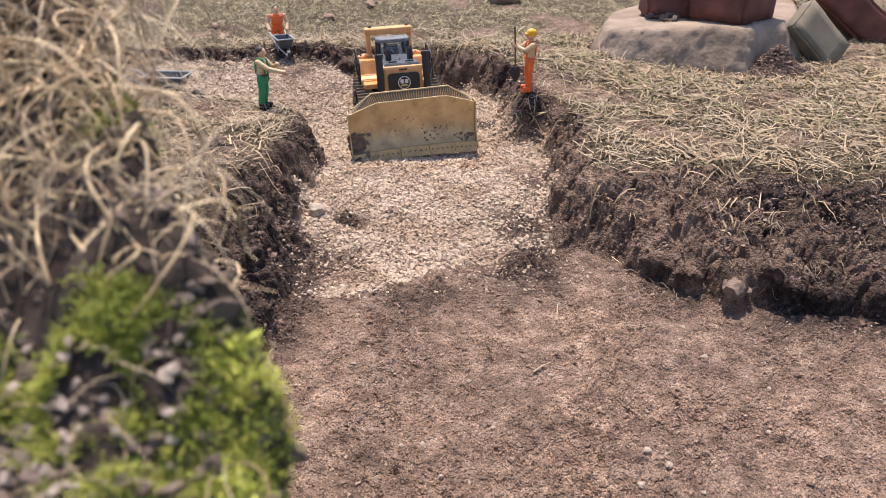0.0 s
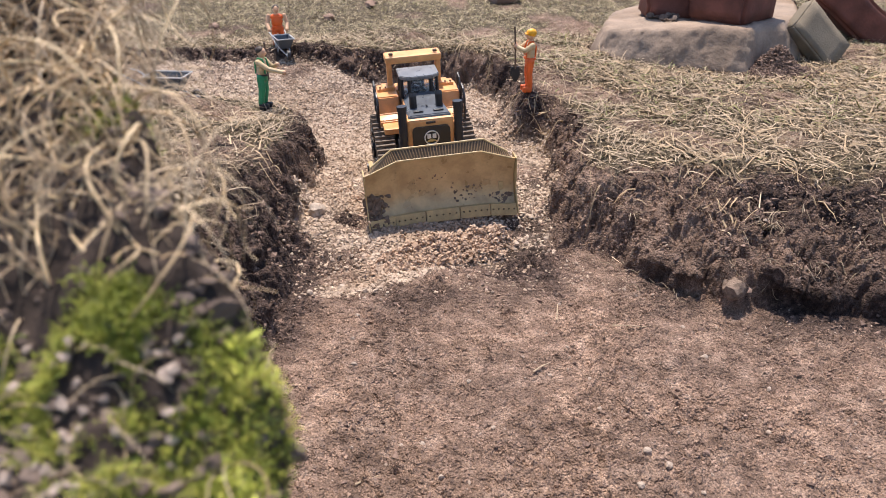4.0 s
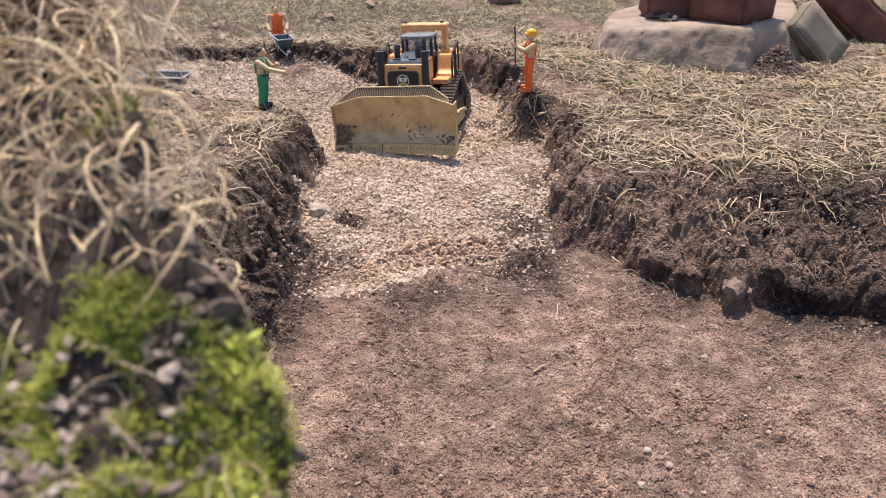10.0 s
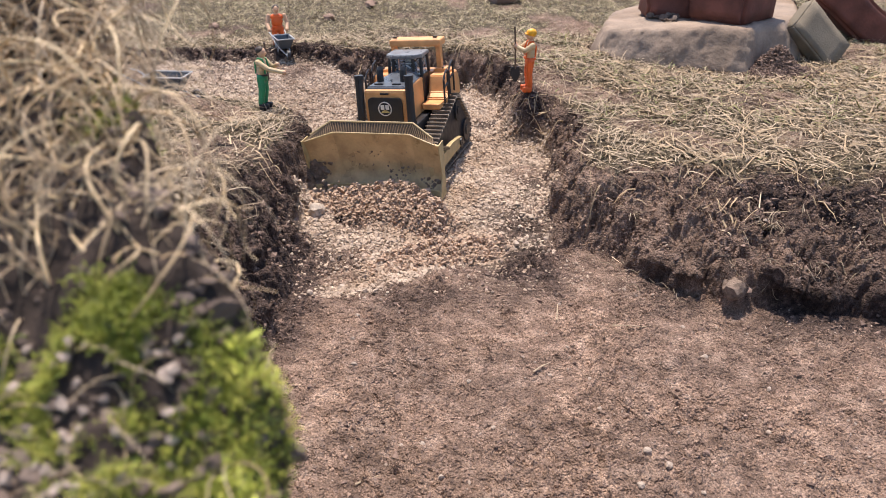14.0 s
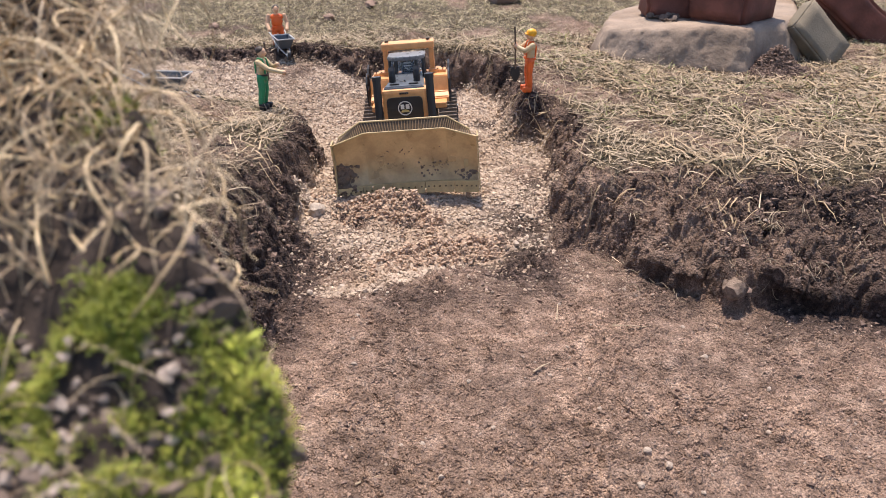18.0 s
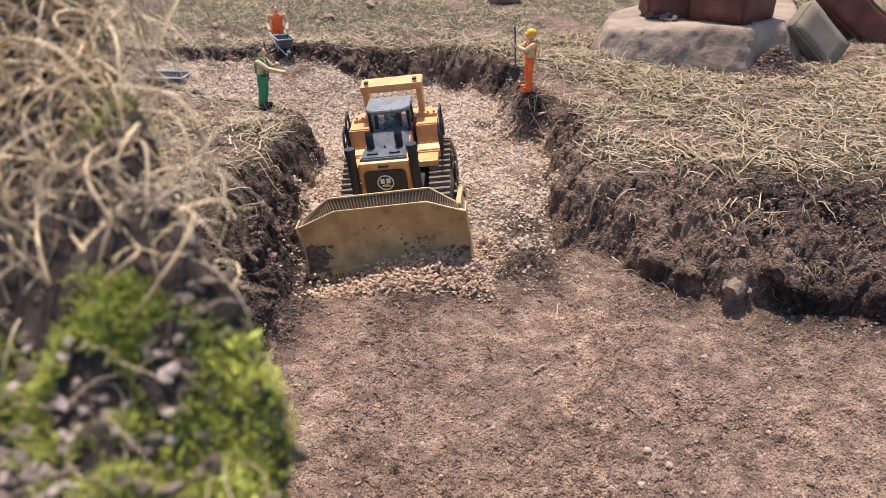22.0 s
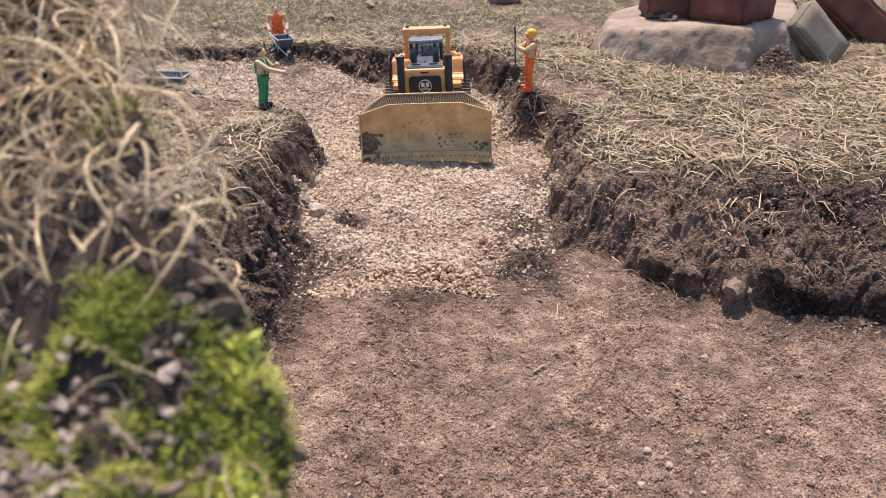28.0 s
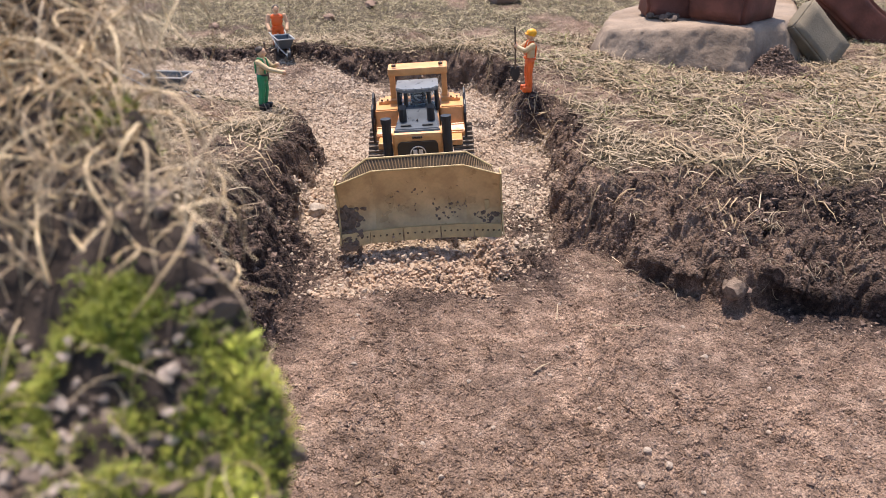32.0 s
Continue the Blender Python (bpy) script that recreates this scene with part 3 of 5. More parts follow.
# ---- the toy bulldozer: it faces along -y, its hood's front edge stands over the origin ----
def track_path():
    """Outline of the track belt, (y, z) pairs, round front idler, rear idler and raised sprocket."""
    wheels = [(0.006, 0.030, 0.030), (0.178, 0.030, 0.030), (0.132, 0.080, 0.026)]
    pts = []
    for i, (y, z, r) in enumerate(wheels):
        (ya, za, _), (yb, zb, _) = wheels[i - 1], wheels[(i + 1) % 3]
        a0 = math.atan2(z - za, y - ya) - math.pi / 2
        a1 = math.atan2(zb - z, yb - y) - math.pi / 2
        while a1 < a0:
            a1 += 2 * math.pi
        k = max(3, int((a1 - a0) / 0.3))
        pts += [(y + r * math.cos(a0 + (a1 - a0) * j / k), z + r * math.sin(a0 + (a1 - a0) * j / k)) for j in range(k + 1)]
    return pts


def along(pts, gap):
    """Evenly spaced places and headings on a closed line."""
    out, left = [], 0.0
    for (ay, az), (by, bz) in zip(pts, pts[1:] + pts[:1]):
        n = math.hypot(by - ay, bz - az)
        while left < n and n > 0:
            s = left / n
            out.append((ay + (by - ay) * s, az + (bz - az) * s, math.atan2(bz - az, by - ay)))
            left += gap
        left -= n
    return out


def bulldozer():
    dozer = tagged(new("toy_bulldozer"), "orange-yellow toy bulldozer with black cab and wide dusty blade on gravel", "toy bulldozer")
    # tracks
    for side in (-1, 1):
        x = side * 0.068
        bm = bmesh.new()
        prism(bm, [(y * 0.92 + 0.007, z * 0.9 + 0.005) for y, z in track_path()], x - 0.012, x + 0.012)
        track = part("track", bm, BLACK, dozer, "black triangular track with dusty pads")
        pad = None
        for y, z, a in along(track_path(), 0.0108):
            if pad is None:
                bm = bmesh.new()
                box(bm, 0, 0, 0, 0.032, 0.0092, 0.003, 0.0007)
                box(bm, 0, 0.002, -0.003, 0.032, 0.0018, 0.005, 0.0004)
                pad = part("track_pad", bm, TRACK, track)
                ob = pad
            else:
                ob = new("track_pad", pad.data)
                ob.parent = track
            ob.matrix_basis = Matrix.Translation((x, y, z)) @ Matrix.Rotation(a, 4, "X")
        for y, z, r in ((0.006, 0.030, 0.021), (0.178, 0.030, 0.021), (0.132, 0.080, 0.018)):
            bm = bmesh.new()
            rod(bm, [(x - 0.016 , y, z), (x + 0.016, y, z)], r, 20)
            rod(bm, [(x - 0.0175, y, z), (x + 0.0175, y, z)], r * 0.45, 12)
            part("track_wheel", bm, BLACK, track)
        for y in (0.042, 0.068, 0.094, 0.120, 0.146):
            bm = bmesh.new()
            rod(bm, [(x - 0.015, y, 0.015), (x + 0.015, y, 0.015)], 0.011, 14)
            part("track_roller", bm, BLACK, track)
    # chassis, radiator housing and hood
    bm = bmesh.new()
    box(bm, 0, 0.09, 0.060, 0.094, 0.165, 0.06, 0.004)
    part("chassis", bm, BLACK, dozer)
    bm = bmesh.new()
    box(bm, 0, 0.0150, 0.0985, 0.0745, 0.030, 0.105, 0.005)
    nose = part("radiator_housing", bm, YELLOW, dozer)
    bm = bmesh.new()
    r, w, z0, z1 = 0.007, 0.030, 0.050, 0.139
    outline = [(sx * (w - r) + r * math.cos(a), (z1 - r if sz > 0 else z0 + r) + r * math.sin(a))
               for sx, sz, a0 in ((1, 1, 0), (-1, 1, 90), (-1, -1, 180), (1, -1, 270)) for a in (radians(a0 + d) for d in (0, 30, 60, 90))]
    prism(bm, outline, -0.0035, 0.006, "y")
    grille = part("grille", bm, BLACK, nose, "black radiator grille panel")
    bm = bmesh.new()
    n = 40
    ring = [[bm.verts.new((q * math.cos(2 * math.pi * i / n), d, q * math.sin(2 * math.pi * i / n) + 0.121)) for i in range(n)]
            for q, d in ((0.0118, -0.003), (0.0118, -0.0052), (0.0104, -0.0052), (0.0104, -0.003))]
    for a, c in zip(ring, ring[1:]):
        for i in range(n):
            bm.faces.new((a[i], a[(i + 1) % n], c[(i + 1) % n], c[i]))
    badge = part("badge_ring", bm, WHITE, grille, "white ring badge")
    bm = bmesh.new()
    for dx in (-0.0042, 0.0042):
        box(bm, dx, -0.0042, 0.1235, 0.0060, 0.002, 0.0075, 0.0004)
    part("badge_mark", bm, WHITE, grille)
    bm = bmesh.new()
    prism(bm, [(-0.008, 0.1145), (0.008, 0.1145), (0.005, 0.1175), (0.0, 0.119), (-0.005, 0.1175)], -0.0052, -0.0032, "y")
    part("badge_wing", bm, GOLD, grille)
    bm = bmesh.new()
    for i in range(5):
        box(bm, -0.006 + 0.003 * i, -0.0008, 0.1450, 0.0026, 0.002, 0.003)
    part("maker_bars", bm, BLACK, nose)
    for sx in (-1, 1):
        bm = bmesh.new()
        vs = ball(bm, sx * 0.0205, -0.004, 0.0915, 0.0075, 0.006, 0.0075, detail=3)
        part("headlight", bm, LAMP, nose, "round grey headlight")
    bm = bmesh.new()
    zt = 0.1550
    low = [bm.verts.new(p) for p in ((-0.0357, 0.004, 0.1480), (0.0357, 0.004, 0.1480), (0.030, 0.097, 0.1480), (-0.030, 0.097, 0.1480))]
    top = [bm.verts.new(p) for p in ((-0.0325, 0.008, zt), (0.0325, 0.008, zt), (0.0195, 0.097, zt + 0.004), (-0.0195, 0.097, zt + 0.004))]
    bm.faces.new(low[::-1]), bm.faces.new(top)
    for i in range(4):
        bm.faces.new((low[i], low[(i + 1) % 4], top[(i + 1) % 4], top[i]))
    bmesh.ops.bevel(bm, geom=bm.edges[:], offset=0.0015, segments=2, affect="EDGES")
    hood = part("hood", bm, HOOD, dozer, "dark grey engine hood")
    bm = bmesh.new()
    box(bm, 0, 0.060, 0.1155, 0.064, 0.085, 0.065, 0.003)
    part("engine_side", bm, YELLOW, dozer)
    bm = bmesh.new()
    for sx in (-0.016, 0.016):
        box(bm, sx, 0.018, zt + 0.0018, 0.016, 0.003, 0.002, 0.0006)
    part("hood_latch", bm, BLACK, hood)
    bm = bmesh.new()
    box(bm, 0.0, 0.036, zt + 0.0035, 0.003, 0.004, 0.002, 0.0006)
    part("hood_cap", bm, BLACK, hood)
    for sx in (-1, 1):
        bm = bmesh.new()
        rod(bm, [(sx * 0.0208, 0.039, 0.145), (sx * 0.0208, 0.039, 0.166), (sx * 0.0208, 0.0405, 0.1735), (sx * 0.0208, 0.0435, 0.178)], 0.0058, 14)
        part("exhaust_pipe", bm, BLACK, dozer, "short black exhaust pipe")
    # lift cylinders beside the radiator
    for sx in (-1, 1):
        bm = bmesh.new()
        rod(bm, [(sx * 0.0450, -0.006, 0.055), (sx * 0.0435, 0.003, 0.169)], 0.0068, 16)
        cyl = part("lift_cylinder", bm, BLACK, dozer, "black upright lift cylinder")
        bm = bmesh.new()
        rod(bm, [(sx * 0.0435, 0.0029, 0.1675), (sx * 0.0435, 0.0034, 0.1745)], 0.0078, 16)
        part("cylinder_cap", bm, BLACK, cyl)
        bm = bmesh.new()
        rod(bm, [(sx * 0.0452, -0.003, 0.09), (sx * 0.0451, -0.002, 0.102)], 0.0078, 16)
        part("cylinder_collar", bm, BLACK, cyl)
    # cab
    bm = bmesh.new()
    plan = [(-0.019, 0.095), (0.019, 0.095), (0.031, 0.105), (0.031, 0.142), (-0.031, 0.142), (-0.031, 0.105)]
    prism(bm, plan, 0.085, 0.150, "z")
    cab = part("cab", bm, BLACK, dozer, "black angular driver's cab")
    for px, py in plan:
        bm = bmesh.new()
        rod(bm, [(px * 0.97, py, 0.148), (px * 0.93, py + 0.003 * (1 if py < 0.12 else -1), 0.182)], 0.0031, 8)
        part("cab_pillar", bm, BLACK, cab)
    bm = bmesh.new()
    grow = [(px * 1.07, 0.119 + (py - 0.119) * 1.09) for px, py in plan]
    vs = prism(bm, grow, 0.1805, 0.1865, "z")
    bmesh.ops.bevel(bm, geom=bm.edges[:], offset=0.0012, segments=2, affect="EDGES")
    part("cab_roof", bm, ROOF, cab, "dark grey flat cab roof")
    for (ax, ay), (bx, by) in zip(plan, plan[1:] + plan[:1]):
        bm = bmesh.new()
        ins = lambda a, b: (a * 0.94, 0.119 + (b - 0.119) * 0.95)
        (cx, cy), (ex, ey) = ins(ax, ay), ins(bx, by)
        mx, my = (cx - ex) * 0.08, (cy - ey) * 0.08
        vs = [bm.verts.new(p) for p in ((cx - mx, cy - my, 0.151), (ex + mx, ey + my, 0.151), (ex * 0.97 + mx, ey + my, 0.180), (cx * 0.97 - mx, cy - my, 0.180))]
        back = [bm.verts.new((v.co.x * 0.97, 0.119 + (v.co.y - 0.119) * 0.985, v.co.z)) for v in vs]
        bm.faces.new(vs), bm.faces.new(back[::-1])
        for i in range(4):
            bm.faces.new((vs[i], back[i], back[(i + 1) % 4], vs[(i + 1) % 4]))
        part("cab_window", bm, CLEAR, cab, "clear cab window").visible_shadow = False
    bm = bmesh.new()
    box(bm, 0, 0.131, 0.158, 0.024, 0.008, 0.026, 0.003)
    box(bm, 0, 0.122, 0.152, 0.024, 0.022, 0.010, 0.003)
    part("driver_seat", bm, BLACK, cab)
    bm = bmesh.new()
    for dz in (0.170, 0.165):
        box(bm, 0, 0.1262, dz, 0.013, 0.0012, 0.0022)
    box(bm, 0, 0.1262, 0.1585, 0.013, 0.0012, 0.0022, turn=Matrix.Rotation(radians(35), 3, "Y"))
    part("seat_marks", bm, WHITE, cab, "pale bars on the seat back")
    # rollover frame behind the cab
    bm = bmesh.new()
    box(bm, 0, 0.178, 0.1930, 0.097, 0.034, 0.0125, 0.003)
    bar = part("rollover_bar", bm, YELLOW, dozer, "orange-yellow rollover bar")
    for sx in (-1, 1):
        bm = bmesh.new()
        box(bm, sx * 0.0425, 0.171, 0.164, 0.009, 0.013, 0.054, 0.0015)
        part("rollover_post", bm, YELLOW, dozer)
        bm = bmesh.new()
        box(bm, sx * 0.038, 0.168, 0.2030, 0.007, 0.006, 0.004, 0.001)
        part("work_lamp", bm, GUARD, bar)
        bm = bmesh.new()
        box(bm, sx * 0.047, 0.168, 0.1455, 0.022, 0.024, 0.008, 0.0015)
        part("post_foot", bm, YELLOW, dozer)
    # side tanks, steps, rails
    for sx in (-1, 1):
        bm = bmesh.new()
        prism(bm, [(0.106, 0.097), (0.106, 0.110), (0.120, 0.116), (0.130, 0.143), (0.178, 0.143), (0.190, 0.122), (0.190, 0.097)],
              min(sx * 0.034, sx * 0.072), max(sx * 0.034, sx * 0.072))
        bmesh.ops.bevel(bm, geom=bm.edges[:], offset=0.0018, segments=2, affect="EDGES")
        tank = part("side_tank", bm, YELLOW, dozer)
        bm = bmesh.new()
        box(bm, sx * 0.051, 0.094, 0.1010, 0.032, 0.032, 0.010, 0.002)
        part("step_plate", bm, YELLOW, tank)
        bm = bmesh.new()
        box(bm, sx * 0.060, 0.166, 0.1445, 0.014, 0.022, 0.007, 0.0015)
        part("filler_box", bm, YELLOW, tank)
        for dx in (-0.008, 0.008):
            bm = bmesh.new()
            ball(bm, sx * 0.057 + dx * 0.6, 0.158, 0.150, 0.0022, 0.0022, 0.0016, detail=1)
            part("bolt", bm, GUARD, tank)
        xr = sx * 0.073
        for y0, y1, z0, z1 in ((0.092, 0.116, 0.104, 0.158), (0.124, 0.150, 0.112, 0.166)):
            bm = bmesh.new()
            rod(bm, [(xr, y0, z0), (xr, y0 + 0.001, z1 - 0.014), (xr, y0 + 0.010, z1 - 0.004), (xr, y1 - 0.003, z1), (xr, y1, z1 - 0.005), (xr, y1, z0)], 0.0019, 7)
            rod(bm, [(xr, y0 + 0.001, (z0 + z1) / 2), (xr, y1, (z0 + z1) / 2 + 0.004)], 0.0017, 7)
            part("handrail", bm, BLACK, dozer, "thin black handrail")
    bm = bmesh.new()
    box(bm, 0, 0.178, 0.110, 0.07, 0.036, 0.066, 0.005)
    part("rear_tank", bm, YELLOW, dozer)
    return dozer


PIVOT = (0.0, 0.085, 0.038)


def dozer_blade(dozer):
    """The blade turns about the push arms' pins; its own space has the pins at its origin."""
    px, py, pz = PIVOT

    def at(x, y, z):
        return (x, y - py, z - pz)
    # stations across the blade: x, how far forward, height of its top edge
    stations = [(-0.1145, -0.080, 0.0890), (-0.090, -0.0752, 0.0955), (-0.066, -0.070, 0.1025), (-0.03, -0.068, 0.1030), (0.0, -0.068, 0.1030),
                (0.03, -0.068, 0.1030), (0.066, -0.070, 0.1025), (0.090, -0.0752, 0.0955), (0.1145, -0.080, 0.0890)]
    bow = [(0.0, -0.008), (0.08, -0.004), (0.2, 0.003), (0.35, 0.007), (0.5, 0.008), (0.65, 0.006), (0.8, 0.002), (0.92, -0.003), (1.0, -0.007)]
    bm = bmesh.new()
    rows = []
    for deep in (0.0, 0.006):
        grid = [[bm.verts.new(at(x, y + b + deep, 0.004 + (zt - 0.004) * h)) for h, b in bow] for x, y, zt in stations]
        rows.append(grid)
        for a, c in zip(grid, grid[1:]):
            for i in range(len(bow) - 1):
                q = (a[i], c[i], c[i + 1], a[i + 1])
                bm.faces.new(q if deep == 0 else q[::-1])
    f, b = rows
    for a, c in zip(range(len(stations) - 1), range(1, len(stations))):
        bm.faces.new((f[a][0], b[a][0], b[c][0], f[c][0]))
        bm.faces.new((f[a][-1], f[c][-1], b[c][-1], b[a][-1]))
    for i in range(len(bow) - 1):
        bm.faces.new((f[0][i], f[0][i + 1], b[0][i + 1], b[0][i]))
        bm.faces.new((f[-1][i], b[-1][i], b[-1][i + 1], f[-1][i + 1]))
    bmesh.ops.recalc_face_normals(bm, faces=bm.faces[:])
    for f in bm.faces:
        f.smooth = True
    for e in bm.edges:
        crease = all(abs(abs(v.co.x) - 0.066) < 1e-4 for v in e.verts)
        e.smooth = not crease and len(e.link_faces) == 2 and e.calc_face_angle(0) < 0.35
    blade = part("dozer_blade", bm, BLADE, dozer, "wide dusty yellow curved blade with angled wings")
    blade.location = PIVOT
    # push arms with their pins and tilt rams
    for side in (-1, 1):
        bm = bmesh.new()
        xo = side * 0.0955
        prism(bm, [(a - py, b - pz) for a, b in ((-0.070, 0.026), (-0.070, 0.047), (0.04, 0.052), (0.092, 0.046), (0.092, 0.030), (0.04, 0.030))], xo - 0.0035, xo + 0.0035)
        arm = part("push_arm", bm, EDGE, blade, "pale worn yellow push arm")
        bm = bmesh.new()
        rod(bm, [(xo - side * 0.010, 0, 0), (xo + 0.006 * side, 0, 0)], 0.007, 12)
        part("arm_pin", bm, BLACK, arm)
        bm = bmesh.new()
        rod(bm, [at(xo, -0.068, 0.080), at(xo, 0.02, 0.048)], 0.004, 10)
        part("tilt_ram", bm, GUARD, arm)
    # end plates
    for sx in (-1, 1):
        bm = bmesh.new()
        e = sx * 0.1150
        vs = prism(bm, [(-0.097 - py, 0.002 - pz), (-0.081 - py, 0.040 - pz), (-0.090 - py, 0.0905 - pz), (-0.067 - py, 0.0925 - pz), (-0.067 - py, 0.004 - pz)],
                   min(e, e + sx * 0.002), max(e, e + sx * 0.002))
        part("end_plate", bm, EDGE, blade)
    # cutting edge plates along the bottom
    cuts = [(-0.114, -0.092, -0.075, -0.083), (-0.074, -0.0825, -0.028, -0.0785), (-0.026, -0.0785, 0.026, -0.0785), (0.028, -0.0785, 0.074, -0.0825), (0.075, -0.083, 0.114, -0.092)]
    for ax, ay, bx, by in cuts:
        bm = bmesh.new()
        w = 0.0022
        lo = [bm.verts.new(at(x, y, -0.002)) for x, y in ((ax, ay - w), (bx, by - w), (bx, by + w), (ax, ay + w))]
        hi = [bm.verts.new(at(x, y + 0.004, 0.016)) for x, y in ((ax, ay - w), (bx, by - w), (bx, by + w), (ax, ay + w))]
        bm.faces.new(lo[::-1]), bm.faces.new(hi)
        for i in range(4):
            bm.faces.new((lo[i], lo[(i + 1) % 4], hi[(i + 1) % 4], hi[i]))
        cut = part("cutting_edge", bm, EDGE, blade, "pale worn cutting edge")
        bm = bmesh.new()
        for k in range(5):
            s = (k + 0.5) / 5
            x, y = ax + (bx - ax) * s, ay + (by - ay) * s
            ball(bm, *at(x, y - w + 0.002, 0.008), 0.0016, 0.001, 0.0016, detail=1)
        part("edge_bolts", bm, GUARD, cut)
    # ribbed spill guard above the blade
    low = [(-0.109, -0.0865, 0.0905), (-0.064, -0.075, 0.1025), (0.064, -0.075, 0.1025), (0.109, -0.0865, 0.0905)]
    top = [(-0.1045, -0.078, 0.0985), (-0.0698, -0.067, 0.1187), (0.0698, -0.067, 0.1187), (0.1045, -0.078, 0.0985)]
    bm = bmesh.new()
    back = Vector((0, 0.003, -0.002))
    vs = [[bm.verts.new(Vector(at(*p)) + o) for p in line] for line in (low, top) for o in (Vector(), back)]
    lf, lb, tf, tb = vs
    for i in range(3):
        bm.faces.new((lf[i], lf[i + 1], tf[i + 1], tf[i])), bm.faces.new((lb[i], tb[i], tb[i + 1], lb[i + 1]))
        bm.faces.new((tf[i], tf[i + 1], tb[i + 1], tb[i])), bm.faces.new((lf[i], lb[i], lb[i + 1], lf[i + 1]))
    for i in (0, 3):
        bm.faces.new((lf[i], tf[i], tb[i], lb[i]))
    bmesh.ops.recalc_face_normals(bm, faces=bm.faces[:])
    # the sheet's dark colour paints the shade in the gaps between the ribs
    guard = part("spill_guard", bm, GUARD, blade, "ribbed dull yellow spill guard")
    for i, n in ((0, 13), (1, 30), (2, 13)):
        for k in range(n):
            s = (k + 0.5) / n
            a = Vector(at(*low[i])).lerp(Vector(at(*low[i + 1])), s)
            c = Vector(at(*top[i])).lerp(Vector(at(*top[i + 1])), s)
            bm = bmesh.new()
            rod(bm, [a.lerp(c, 0.08), a.lerp(c, 0.92)], 0.0009, 6)
            part("rib", bm, RIB, guard)
    for line, r in ((low, 0.0013), (top, 0.0016)):
        bm = bmesh.new()
        for p, q in zip(line, line[1:]):
            rod(bm, [at(*p), at(*q)], r, 8)
        part("guard_lip", bm, EDGE, guard, "pale worn lip")
    for x, turn in ((-0.064, 4), (0.063, -16)):
        bm = bmesh.new()
        box(bm, *at(x, -0.0715, 0.0945), 0.016, 0.0012, 0.0016, 0.0004, Matrix.Rotation(radians(-turn), 3, "Y"))
        part("scratch_bar", bm, WHITE, blade, "pale scraped line")
    # dried mud clinging to the face
    rnd = random.Random(5)
    lumps_of = []
    for k in range(8):
        bm = bmesh.new()
        ball(bm, 0, 0, 0, 1, 0.8, 1, detail=1, jitter=0.5, seed=k)
        lumps_of.append(part("mud_crust", bm, MUD, blade) if k == 0 else part("mud_crust", bm, MUD, blade))
    used = 0
    for cx, n, wide, z0, z1, big in ((-0.104, 190, 0.016, -0.004, 0.048, 0.0070), (0.096, 80, 0.022, 0.0, 0.030, 0.0042), (0.055, 90, 0.044, 0.018, 0.044, 0.0026), (0.0, 50, 0.13, 0.006, 0.07, 0.0014)):
        for _ in range(n):
            x, h = max(-0.114, min(0.112, cx + rnd.gauss(0, wide * 0.5))), rnd.uniform(z0, z1)
            y = -0.068 - 0.004 * (h < 0.016) - max(0, abs(x) - 0.066) * 0.21 + float(np.interp(h / 0.1, [p for p, _ in bow], [q for _, q in bow]))
            k = rnd.uniform(0.0008, big)
            ob = lumps_of[used] if used < 8 else new("mud_crust", lumps_of[used % 8].data)
            ob.parent = blade
            ob.matrix_basis = Matrix.Translation(at(x, y - 0.35 * k, h)) @ Matrix.Rotation(rnd.uniform(0, 6.28), 4, "Y") @ Matrix.Diagonal((k, k, k * rnd.uniform(0.7, 1.3), 1))
            used += 1
    return blade


DOZER = bulldozer()
DOZER_BLADE = dozer_blade(DOZER)


# ---- toy workers: plain figures, one mesh each ----
def limb(bm, pts, r0, r1, mat):
    rod(bm, pts, r0, 10, mat, r1)
    for p, r in ((pts[0], r0), (pts[-1], r1)):
        ball(bm, *p, r, r, r, mat, 2)


